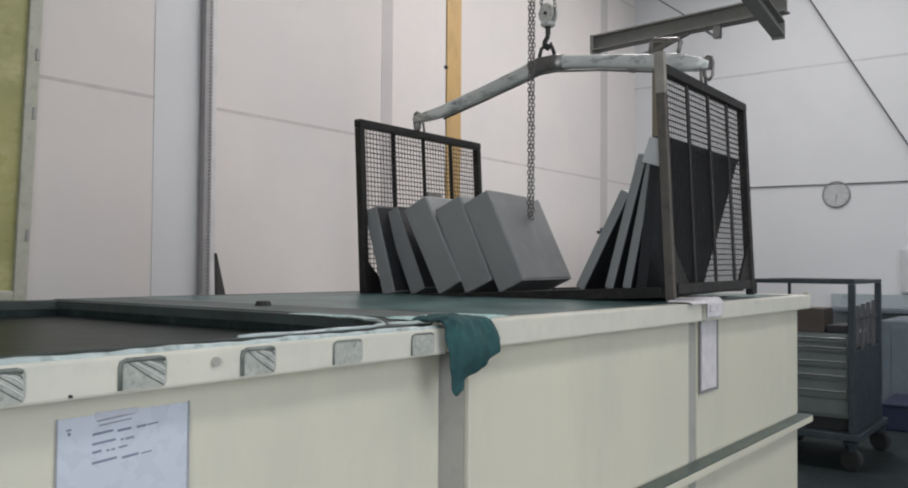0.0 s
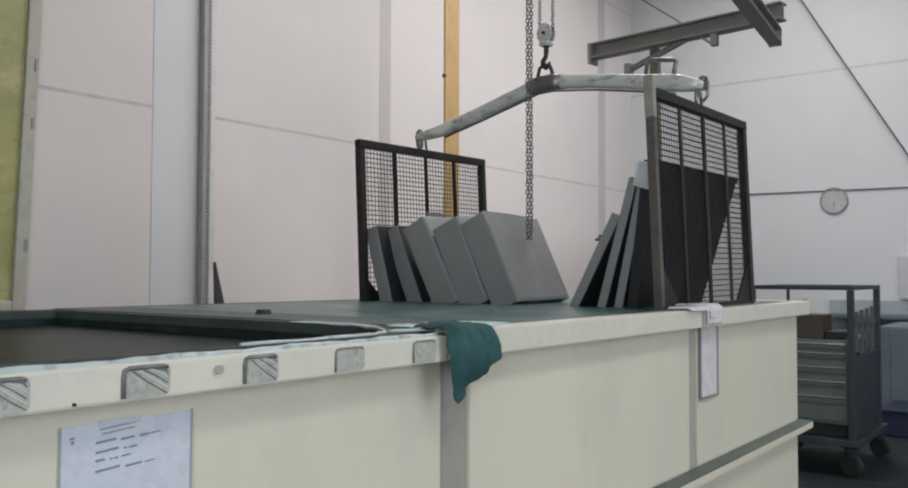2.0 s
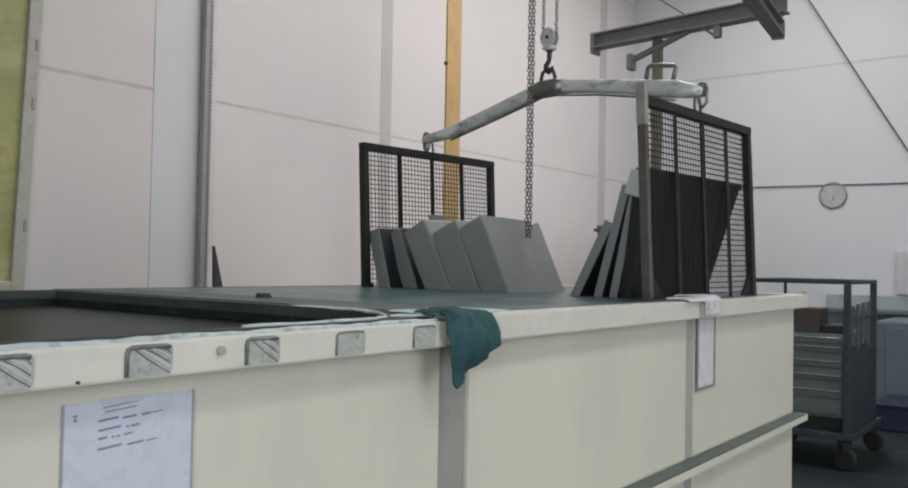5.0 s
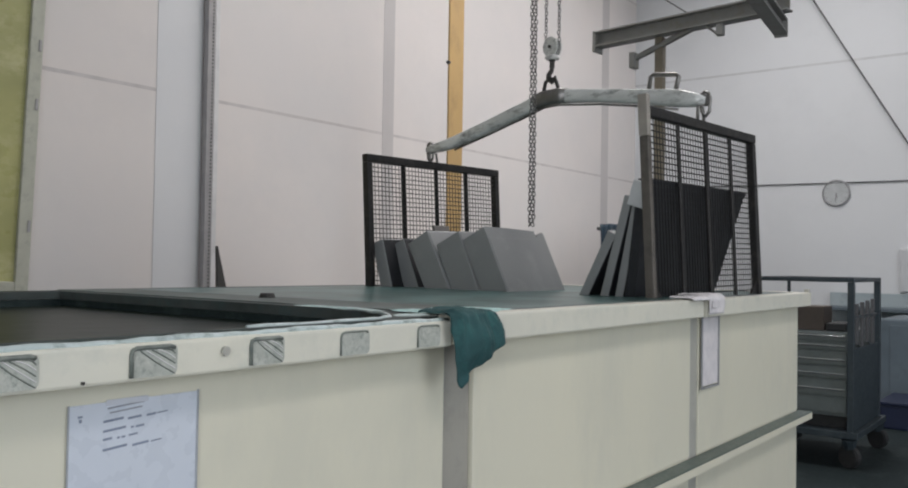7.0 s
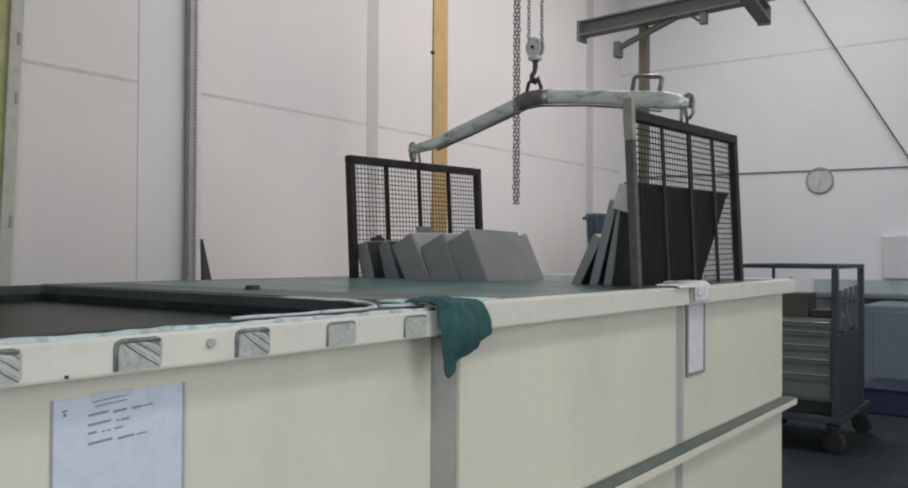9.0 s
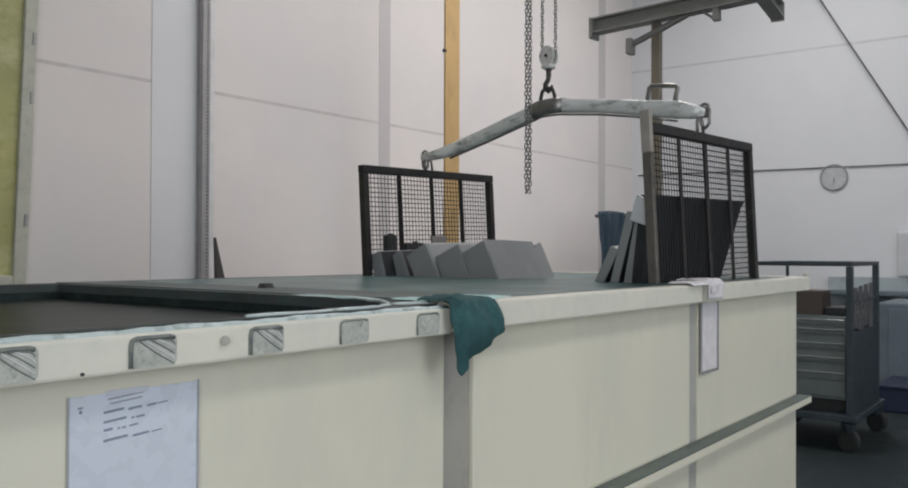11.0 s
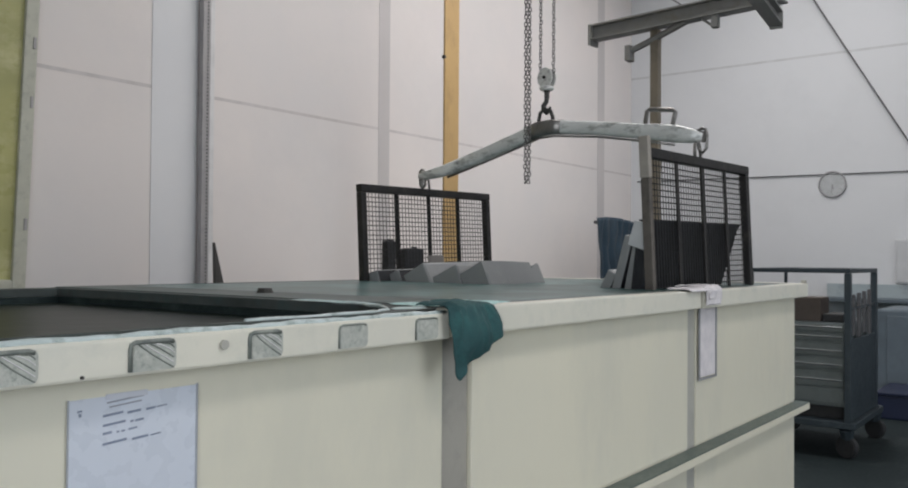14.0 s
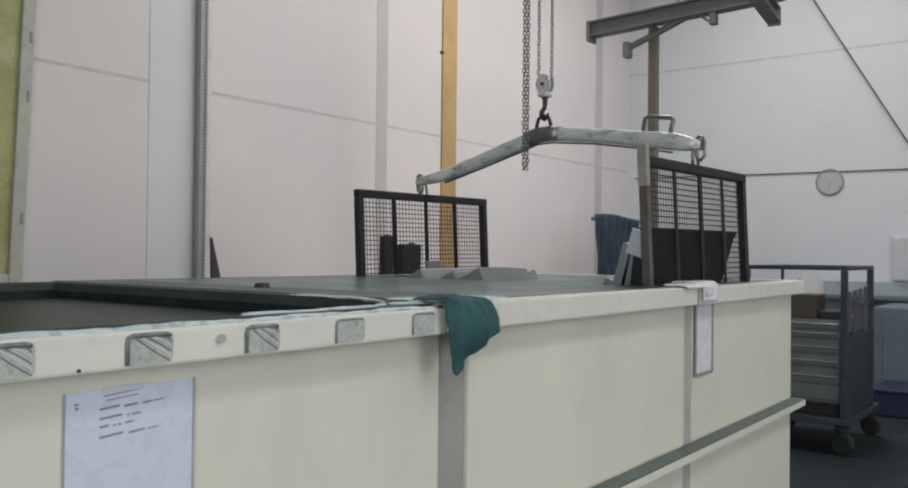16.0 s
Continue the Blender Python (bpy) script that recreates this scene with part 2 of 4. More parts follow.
def yellow_pane_mat():
    m = mat("yellow_film", (0.46, 0.445, 0.19), (0.36, 0.355, 0.16), 0.3, scale=1.3, fine=8, bump=0.2, dirt=(0.60, 0.58, 0.33), dirt_amount=0.7, stretch=(1, 1, 1.6))
    return m


M_yfilm = yellow_pane_mat()
M_winframe = mat("grey_window_frame", (0.52, 0.52, 0.44), (0.46, 0.46, 0.39), 0.5, scale=8, dirt=(0.25, 0.25, 0.22), dirt_amount=0.4)


# ---- mesh helpers ----
def finish(bm, name, material, parent=None, label="", smooth=False):
    me = bpy.data.meshes.new(name)
    bmesh.ops.recalc_face_normals(bm, faces=bm.faces)
    if smooth:
        for f in bm.faces:
            f.smooth = True
    bm.to_mesh(me)
    bm.free()
    me.materials.append(material)
    ob = new(name, me)
    if parent:
        ob.parent = parent
    if label:
        ob["label"] = label
    return ob


def part(name, bm, material, parent, label="", smooth=False):
    return finish(bm, name, material, parent, label, smooth)


def empty(name, label, category, group="", kind="", m=None):
    ob = tagged(new(name), label, category, group, kind)
    if m is not None:
        ob.matrix_world = m
    return ob


def add_box(bm, lo, hi, bevel=0.0, m=None):
    """A box between two corners, with rounded edges."""
    x0, y0, z0 = lo
    x1, y1, z1 = hi
    mm = Matrix.Translation(((x0 + x1) / 2, (y0 + y1) / 2, (z0 + z1) / 2)) @ Matrix.Diagonal((x1 - x0, y1 - y0, z1 - z0, 1))
    tmp = bmesh.new()
    bmesh.ops.create_cube(tmp, size=1, matrix=mm)
    if bevel:
        bmesh.ops.bevel(tmp, geom=list(tmp.edges), offset=bevel, segments=2, affect='EDGES', profile=0.6)
    if m is not None:
        bmesh.ops.transform(tmp, matrix=m, verts=tmp.verts)
    merge(bm, tmp)
    return bm


def merge(bm, tmp):
    vs = {}
    for v in tmp.verts:
        vs[v] = bm.verts.new(v.co)
    for f in tmp.faces:
        bm.faces.new([vs[v] for v in f.verts])
    tmp.free()


def box(lo, hi, bevel=0.0, m=None):
    return add_box(bmesh.new(), lo, hi, bevel, m)


def add_tube(bm, pts, r, seg=8, closed=False):
    """A round bar along points."""
    pts = [Vector(p) for p in pts]
    n = len(pts)
    rings = []
    up = None
    for i, p in enumerate(pts):
        a = pts[i - 1] if (i > 0 or closed) else p
        b = pts[(i + 1) % n] if (i < n - 1 or closed) else p
        d = (b - a).normalized()
        if up is None:
            up = d.orthogonal().normalized()
        up = (up - d * up.dot(d)).normalized()
        s = d.cross(up)
        rad = r[i] if isinstance(r, (list, tuple)) else r
        rings.append([bm.verts.new(p + (up * math.cos(2 * math.pi * k / seg) + s * math.sin(2 * math.pi * k / seg)) * rad) for k in range(seg)])
    for i in range(n if closed else n - 1):
        A, B = rings[i], rings[(i + 1) % n]
        for k in range(seg):
            bm.faces.new((A[k], A[(k + 1) % seg], B[(k + 1) % seg], B[k]))
    if not closed:
        bm.faces.new(rings[0][::-1])
        bm.faces.new(rings[-1])
    return bm


def tube(pts, r, seg=8, closed=False):
    return add_tube(bmesh.new(), pts, r, seg, closed)


def prism(poly, z0, z1):
    """An upright prism over a polygon in the plan."""
    bm = bmesh.new()
    a = [bm.verts.new((x, y, z0)) for x, y in poly]
    b = [bm.verts.new((x, y, z1)) for x, y in poly]
    bm.faces.new(a[::-1])
    bm.faces.new(b)
    for i in range(len(poly)):
        j = (i + 1) % len(poly)
        bm.faces.new((a[i], a[j], b[j], b[i]))
    return bm


def ring_prism(outer, inner, z0, z1):
    """A flat frame between two polygons of as many corners."""
    bm = bmesh.new()
    n = len(outer)
    v = [[bm.verts.new((x, y, z)) for x, y in poly] for z in (z0, z1) for poly in (outer, inner)]
    for i in range(n):
        j = (i + 1) % n
        bm.faces.new((v[2][i], v[2][j], v[3][j], v[3][i]))
        bm.faces.new((v[0][i], v[1][i], v[1][j], v[0][j]))
        bm.faces.new((v[0][i], v[0][j], v[2][j], v[2][i]))
        bm.faces.new((v[1][i], v[3][i], v[3][j], v[1][j]))
    return bm


def i_beam(length, h, w, t):
    """An I-section along +x from the origin, top at z = 0."""
    bm = bmesh.new()
    add_box(bm, (0, -w / 2, -t), (length, w / 2, 0), 0.002)
    add_box(bm, (0, -w / 2, -h), (length, w / 2, -h + t), 0.002)
    add_box(bm, (0, -t / 2, -h + t), (length, t / 2, -t))
    return bm


def structure(name, bm, material, label, category):
    return tagged(finish(bm, name, material), label, category, kind="structure")


# ---- the hall ----
X0, X1, Y0, Y1 = -4.0, 11.0, -5.0, 5.2
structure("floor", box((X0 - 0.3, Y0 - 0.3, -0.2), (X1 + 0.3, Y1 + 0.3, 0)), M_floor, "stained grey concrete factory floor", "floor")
wall_north = structure("wall_north", box((X0, Y1, 0), (X1, Y1 + 0.25, ROOF)), M_wall, "pinkish white painted wall of large panels", "wall")
wall_east = structure("wall_east", box((X1, Y0, 0), (X1 + 0.25, Y1 + 0.25, ROOF)), M_wall_e, "pale grey painted wall with cables on it", "wall")
# west and south walls are out of view, their openings added for the lamps
bm = bmesh.new()
add_box(bm, (X0 - 0.25, Y0, 0), (X0, -4.1, ROOF))
add_box(bm, (X0 - 0.25, -0.3, 0), (X0, Y1 + 0.25, ROOF))
add_box(bm, (X0 - 0.25, -4.1, 3.9), (X0, -0.3, ROOF))
structure("wall_west", bm, M_wall_e, "plain pale wall, unseen, with an opening added for fill light", "wall")
bm = bmesh.new()
add_box(bm, (X0 - 0.25, Y0 - 0.25, 0), (0.8, Y0, ROOF))
add_box(bm, (5.2, Y0 - 0.25, 0), (X1 + 0.25, Y0, ROOF))
add_box(bm, (0.8, Y0 - 0.25, 3.8), (5.2, Y0, ROOF))
structure("wall_south", bm, M_wall_e, "plain pale wall behind the camera with an added light opening", "wall")
bm = bmesh.new()
xs = [X0 - 0.25] + sorted({v for sx, _ in ROOF_OPENINGS for v in (sx - SKY_W / 2, sx + SKY_W / 2)}) + [X1 + 0.25]
ys = [Y0 - 0.25] + sorted({v for _, sy in ROOF_OPENINGS for v in (sy - SKY_L / 2, sy + SKY_L / 2)}) + [Y1 + 0.25]
for i in range(len(xs) - 1):
    for j in range(len(ys) - 1):
        cx, cy = (xs[i] + xs[i + 1]) / 2, (ys[j] + ys[j + 1]) / 2
        if not any(abs(cx - sx) < SKY_W / 2 and abs(cy - sy) < SKY_L / 2 for sx, sy in ROOF_OPENINGS):
            add_box(bm, (xs[i], ys[j], ROOF), (xs[i + 1], ys[j + 1], ROOF + 0.15))
structure("ceiling", bm, M_roof, "pale roof lining, unseen, with openings added for fill light", "ceiling")
structure("ground", box((-400, -400, -0.5), (400, 400, -0.21)), M_floor, "concrete yard outside the hall", "ground")

# panel joints of the north wall, a shallow dark groove strip each
for k, z in enumerate((2.50, 5.0)):
    part("joint", box((X0, Y1 - 0.0012, z - 0.012), (X1, Y1 + 0.01, z + 0.012)), M_joint, wall_north)
for k, z in enumerate((3.85,)):
    part("joint", box((X1 - 0.0012, Y0, z - 0.014), (X1 + 0.01, Y1, z + 0.014)), M_joint_e, wall_east)


def pilaster(x, w, d, material):
    ob = structure("pilaster", box((x, Y1 - d, 0), (x + w, Y1, ROOF), 0.002), material, "flat wall strip, as white pilaster and as painted shade band", "pilaster")
    return ob


pilaster(3.42, 0.375, 0.005, M_pilaster)
# two thin strips that paint shadow bands on the wall
pilaster(5.745, 0.15, 0.003, M_shade_band)
pilaster(9.99, 0.19, 0.003, M_shade_band)
structure("dado_east", box((X1 - 0.012, Y0, 0), (X1, Y1, 0.885), 0.003), M_dado, "blue-grey painted lower band of the wall", "wall")
structure("baseboard", box((X0, Y1 - 0.012, 0), (3.4, Y1, 0.12), 0.003), M_dado, "dark painted skirting at the wall foot", "trim")

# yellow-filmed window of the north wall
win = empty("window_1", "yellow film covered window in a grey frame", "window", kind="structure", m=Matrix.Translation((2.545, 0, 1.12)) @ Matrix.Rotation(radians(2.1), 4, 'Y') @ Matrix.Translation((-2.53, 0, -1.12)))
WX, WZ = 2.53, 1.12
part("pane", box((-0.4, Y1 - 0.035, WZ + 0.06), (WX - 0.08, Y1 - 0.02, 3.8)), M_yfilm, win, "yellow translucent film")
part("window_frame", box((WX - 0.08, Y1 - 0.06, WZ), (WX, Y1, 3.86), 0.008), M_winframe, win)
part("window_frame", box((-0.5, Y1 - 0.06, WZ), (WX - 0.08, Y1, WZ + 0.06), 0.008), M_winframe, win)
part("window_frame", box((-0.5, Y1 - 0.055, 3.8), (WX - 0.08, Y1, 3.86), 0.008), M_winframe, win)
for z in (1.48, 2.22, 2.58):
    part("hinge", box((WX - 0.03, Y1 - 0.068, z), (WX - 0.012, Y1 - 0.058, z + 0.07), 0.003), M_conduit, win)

# cable drop on the pilaster: grey channel with a perforated cable, pale trunking beside it
drop = empty("cable_drop", "grey vertical cable channel beside pale trunking", "conduit", m=pose(3.845, 5.125, 0))
part("channel", box((-0.058, 0, 0), (0.004, 0.05, 4.9), 0.006), M_conduit, drop)
clip = part("clip", box((-0.022, -0.006, 0), (-0.012, 0.002, 0.011), 0.002), M_cable, drop, "dark cable clip")
clip.location.z = 0.9
for i in range(1, 120):
    c = new("clip", clip.data)
    c.parent = drop
    c.location.z = 0.9 + i * 0.026
part("trunking", box((0.010, 0.008, 0), (0.050, 0.05, 4.9), 0.006), M_pale, drop, "white plastic trunking")

# dark board leaning on the wall
bm = bmesh.new()
v = [bm.verts.new(c) for c in ((0, 0, 0), (0.34, 0, 0), (0.008, 0, 1.43), (0, 0.03, 0), (0.34, 0.03, 0), (0.008, 0.03, 1.43))]
for f in ((0, 1, 2), (5, 4, 3), (0, 3, 4, 1), (1, 4, 5, 2), (2, 5, 3, 0)):
    bm.faces.new([v[i] for i in f])
ob = tagged(finish(bm, "leaning_board", M_darkboard), "dark tapered board leaning on the wall", "board")
ob.matrix_world = pose(3.71, 4.80, 0, -3, 0, 0)

# clock
clock = empty("wall_clock", "round white wall clock with a dark rim", "clock", m=pose(11.0, 2.555, 2.256, 0, -90, 0))


def disc(r, z0, z1, seg=40):
    bm = bmesh.new()
    bmesh.ops.create_cone(bm, cap_ends=True, segments=seg, radius1=r, radius2=r, depth=z1 - z0, matrix=Matrix.Translation((0, 0, (z0 + z1) / 2)))
    return bm


def ring(R, r, z, seg=40, sides=8):
    return tube([(R * math.cos(2 * math.pi * i / seg), R * math.sin(2 * math.pi * i / seg), z) for i in range(seg)], r, sides, True)


part("face", disc(0.146, 0.0, 0.02), M_clockface, clock)
part("rim", ring(0.150, 0.012, 0.018), M_cablegrey, clock, "dark grey rim", True)
for i in range(12):
    part("hour_mark", box((0.112, -0.003, 0.0205), (0.128, 0.003, 0.023), 0, pose(0, 0, 0, 0, 0, 30 * i)), M_cablegrey, clock)
part("hour_hand", box((0, -0.006, 0.0235), (0.065, 0.006, 0.026), 0, pose(0, 0, 0, 0, 0, 190)), M_cablegrey, clock)
part("minute_hand", box((0, -0.004, 0.0265), (0.10, 0.004, 0.029), 0, pose(0, 0, 0, 0, 0, 175)), M_cablegrey, clock)


def cable(name, pts, r, material, label):
    return tagged(finish(tube(pts, r, 6), name, material, smooth=True), label, "cable")


def sag(a, b, drop_by, n=16):
    a, b = Vector(a), Vector(b)
    return [a.lerp(b, i / n) - Vector((0, 0, drop_by * 4 * (i / n) * (1 - i / n))) for i in range(n + 1)]


cable("wall_cable", sag((10.985, 5.1, 2.41), (10.985, -1.5, 2.35), 0.01), 0.0075, M_cable, "dark cable run along the pale wall")
cable("hanging_cable", sag((10.9, 3.30, 5.50), (10.9, 0.75, 1.04), 0.03), 0.0095, M_cable, "dark cable hanging down before the wall")
cable("thin_cable", sag((10.5, 5.17, 5.31), (10.5, 4.08, 4.48), 0.01), 0.009, M_cable, "thin dark cable under the roof")

pb = empty("wall_box", "pale grey flat box fixed to the wall", "wall box")
part("case", box((10.93, 1.27, 1.07), (11.0, 1.86, 1.585), 0.01), M_pilaster_grey, pb)
part("lid", box((10.918, 1.29, 1.09), (10.929, 1.84, 1.565), 0.004), M_pilaster_grey, pb)

# columns
col = empty("crane_column", "yellow painted steel crane column behind the tanks", "column")
part("flange", box((5.142, 3.975, 0.021), (5.322, 3.992, ROOF), 0.004), M_yellow, col)
part("web", box((5.245, 3.993, 0.021), (5.262, 4.05, ROOF), 0.002), M_yellow, col)
part("base_plate", box((5.13, 3.88, 0), (5.38, 4.12, 0.02), 0.003), M_yellow, col)
part("bolt", tube([(5.130, 3.984, 2.87), (5.150, 3.984, 2.87)], 0.015, 8), M_hook, col, "dark bolt")

gan = empty("jib_frame", "grey-brown steel post carrying a cross beam", "crane frame")
part("post", box((5.57, 2.435, 0.02), (5.63, 2.495, 2.936), 0.005), M_gantry_post, gan, "olive brown post")
part("base_plate", box((5.48, 2.36, 0), (5.72, 2.61, 0.02), 0.003), M_gantry, gan)
A, B = Vector((5.62, 2.955, 3.05)), Vector((5.45, 1.546, 3.05))
d = B - A
bm = i_beam(d.length, 0.112, 0.10, 0.013)
bmesh.ops.transform(bm, matrix=Matrix.Translation(A) @ Matrix.Rotation(math.atan2(d.y, d.x), 4, 'Z'), verts=bm.verts)
part("cross_beam", bm, M_gantry, gan)
part("end_plate", box((-0.02, -0.055, -0.15), (0.0, 0.055, 0.004), 0.003, Matrix.Translation(A) @ Matrix.Rotation(math.atan2(d.y, d.x), 4, 'Z')), M_gantry, gan)
part("brace", tube([(5.58, 2.65, 2.81), (5.58, 2.46, 2.875), (5.53, 2.21, 2.945)], 0.022, 6), M_gantry, gan)
part("brace_plate", box((5.54, 2.635, 2.74), (5.62, 2.675, 2.85), 0.003), M_gantry, gan)
part("bracket", box((5.46, 1.975, 2.855), (5.51, 2.02, 2.937), 0.004), M_gantry, gan)
part("bracket_stay", tube([(5.485, 2.015, 2.87), (5.50, 2.10, 2.938)], 0.009, 6), M_gantry, gan)

run = empty("runway_beam", "grey steel overhead runway beam of the hoist", "crane beam")
bm = i_beam(7.6, 0.098, 0.085, 0.012)
RB = pose(5.57, 1.635, 2.925, 0, 0, 186.6)
bmesh.ops.transform(bm, matrix=RB, verts=bm.verts)
part("beam", bm, M_gantry, run)
part("end_stop", box((-0.02, -0.040, -0.112), (0.0, 0.040, -0.004), 0.003, RB), M_gantry, run)
# hangers up to the roof carry the far end
part("hanger", box((3.0, -0.03, 0), (3.06, 0.03, ROOF - 2.925), 0.003, RB), M_gantry, run)
part("hanger", box((7.2, -0.03, 0), (7.26, 0.03, ROOF - 2.925), 0.003, RB), M_gantry, run)

# ---- the tanks ----
TOP = 1.218
YB = 2.90


def rect(x0, x1, y0, y1):
    return [(x0, y0), (x1, y0), (x1, y1), (x0, y1)]


# dark bath tank with its stained flange
lt = empty("rinse_tank", "cream plastic process tank with a dark bath", "tank", "process tanks")
part("front_panel", box((-1.5, 1.15, 0.0), (1.4845, 1.19, 1.19), 0.006), M_cream, lt)
part("rim_front", box((-1.52, 1.095, 1.158), (1.437, 1.1505, 1.213), 0.005), M_rim, lt)
part("rim_bead", tube([(-1.52 + 2.955 * i / 90, 1.106 + 0.0015 * math.sin(i * 1.9), 1.2135 + 0.0012 * math.sin(i * 0.83) + 0.0010 * math.sin(i * 2.7)) for i in range(91)], 0.0062, 8), M_bead, lt, "pale scaly edge bead", True)
L_OPEN = [(-1.42, 1.168), (1.27, 1.168), (1.36, 1.205), (1.44, 1.29), (1.49, 1.41), (1.50, 1.58), (1.50, YB - 0.09), (-1.42, YB - 0.09)]
L_OUT = [(-1.51, 1.153), (1.29, 1.153), (1.535, 1.153), (1.535, 1.20), (1.535, 1.42), (1.535, 1.60), (1.535, YB), (-1.51, YB)]
L_BACK = [(-1.434, 1.192), (1.27, 1.192), (1.354, 1.217), (1.45, 1.283), (1.503, 1.405), (1.512, 1.58), (1.512, YB - 0.076), (-1.434, YB - 0.076)]
L_WALL = [(-1.42, 1.204), (1.27, 1.204), (1.345, 1.230), (1.438, 1.295), (1.49, 1.41), (1.50, 1.58), (1.50, YB - 0.09), (-1.42, YB - 0.09)]
part("flange", ring_prism(L_OUT, L_OPEN, 1.192, TOP), M_flange_dark, lt, "green-grey stained top flange")
part("lining", ring_prism(L_BACK, L_WALL, 0.25, 1.191), M_inner, lt, "dark tank lining")
EDGE = [(0.95, 1.166), (1.27, 1.166), (1.36, 1.203), (1.44, 1.289), (1.49, 1.41), (1.501, 1.58)]
part("opening_bead", tube([(EDGE[k][0] + (EDGE[k + 1][0] - EDGE[k][0]) * q / 8, EDGE[k][1] + (EDGE[k + 1][1] - EDGE[k][1]) * q / 8, TOP + 0.001 * math.sin(k * 8 + q * 1.3)) for k in range(5) for q in range(8)], [0.0045] * 24 + [0.0045 - 0.00025 * k for k in range(16)], 8), M_bead, lt, "pale scaly bead round the opening", True)
part("side_panel", box((1.513, 1.195, 0), (1.533, YB - 0.045, 1.19), 0.004), M_cream, lt)
part("back_panel", box((-1.5, YB - 0.04, 0), (1.533, YB, 1.19), 0.004), M_cream, lt)
part("side_panel", box((-1.5, 1.195, 0), (-1.455, YB - 0.045, 1.19), 0.004), M_cream, lt)
part("bottom_panel", box((-1.45, 1.21, 0.2), (1.50, YB - 0.05, 0.245)), M_inner, lt)


def rounded_plate(x0, x1, z0, z1, y0, y1, rad):
    """An upright plate with round corners."""
    poly = []
    for cx, cz, a0 in ((x1 - rad, z1 - rad, 0), (x0 + rad, z1 - rad, 90), (x0 + rad, z0 + rad, 180), (x1 - rad, z0 + rad, 270)):
        for k in range(5):
            ang = radians(a0 + 22.5 * k)
            poly.append((cx + rad * math.cos(ang), cz + rad * math.sin(ang)))
    bm = bmesh.new()
    f = [bm.verts.new((x, y0, z)) for x, z in poly]
    g = [bm.verts.new((x, y1, z)) for x, z in poly]
    bm.faces.new(f)
    bm.faces.new(g[::-1])
    for i in range(len(poly)):
        j = (i + 1) % len(poly)
        bm.faces.new((f[i], g[i], g[j], f[j]))
    return bm


# square tubes let into the rim, cut ends showing
for i, (a, b) in enumerate(((0.487, 0.556), (0.686, 0.763), (0.899, 0.971), (1.104, 1.180), (1.321, 1.394))):
    zc = 1.1845
    h = 0.0245
    t = part("box_tube", rounded_plate(a, b, zc - h + 0.003, zc + h - 0.002, 1.0935, 1.0990, 0.009), M_tube, lt, "cut square tube end in the rim")
    # dark lip along the top and one side
    th_ = 0.0035 if i < 3 else 0.0022
    lip = [(a + th_ / 2, zc - h + 0.004), (a + th_ / 2, zc + h - 0.013), (a + 0.003, zc + h - 0.0065), (a + 0.010, zc + h - 0.0035), (b - 0.012, zc + h - 0.0035), (b - 0.005, zc + h - 0.006)]
    part("tube_edge", tube([(x, 1.0935, z) for x, z in lip], th_, 6), M_tubedark, t, "", True)
    if i < 3:
        w = b - a
        for k in range(5):
            # saw marks swept across the cut face
            p0, p1, p2 = (a + w * (0.20 + 0.12 * k), zc + h * 0.70), (a + w * (0.52 + 0.09 * k), zc + h * (-0.08 + 0.20 * k)), (b - 0.004, zc - h * 0.80 + h * 0.30 * k)
            arc = [tuple((1 - q) ** 2 * u0 + 2 * q * (1 - q) * u1 + q * q * u2 for u0, u1, u2 in zip(p0, p1, p2)) for q in (0, 0.2, 0.4, 0.6, 0.8, 1.0)]
            part("ridge", tube([(x, 1.0934, z) for x, z in arc], 0.0011, 5), M_pale if k % 2 else M_tubedark, t)
part("plug", tube([(0.849, 1.096, 1.191), (0.849, 1.089, 1.191)], 0.0075, 12), M_strip, lt, "small round plug")
part("screw", tube([(0.616, 1.097, 1.164), (0.616, 1.0915, 1.164)], 0.0025, 8), M_hook, lt)
structure("bath_dark", prism(L_WALL, 0.9, 1.170), M_liq_dark, "dark still bath liquid in the tank", "water")

# green bath tank, filled to the brim
RTOP = 1.223
rt = empty("dip_tank", "long cream plastic dip tank with a mid ledge", "tank", "process tanks")
R_IN = rect(1.78, 4.12, 1.192, YB - 0.06)
for a, b in ((1.593, 2.890), (2.970, 4.215)):
    part("front_panel", box((a, 1.15, 0.668), (b, 1.19, 1.19), 0.004), M_cream, rt)
    part("lower_panel", box((a, 1.152, 0.0), (b, 1.19, 0.6675), 0.004), M_cream, rt)
part("stiffener", box((2.891, 1.156, 0.0), (2.969, 1.19, 1.19), 0.004), M_strip, rt, "grey recessed stiffener")
part("corner_post", box((1.4855, 1.160, 0.0), (1.592, 1.190, 1.19), 0.006), M_cornerpost, rt, "grey square corner post")
part("rim_front", box((1.452, 1.095, 1.160), (2.872, 1.148, RTOP), 0.006), M_rim, rt)
part("rim_front", box((2.908, 1.095, 1.159), (4.238, 1.148, RTOP - 0.001), 0.006), M_rim, rt)
part("rim_end", box((4.176, 1.149, 1.160), (4.236, YB, RTOP), 0.005), M_rim, rt)
part("rim_stub", box((4.205, 1.10, RTOP), (4.232, 1.12, RTOP + 0.014), 0.002), M_strip, rt)
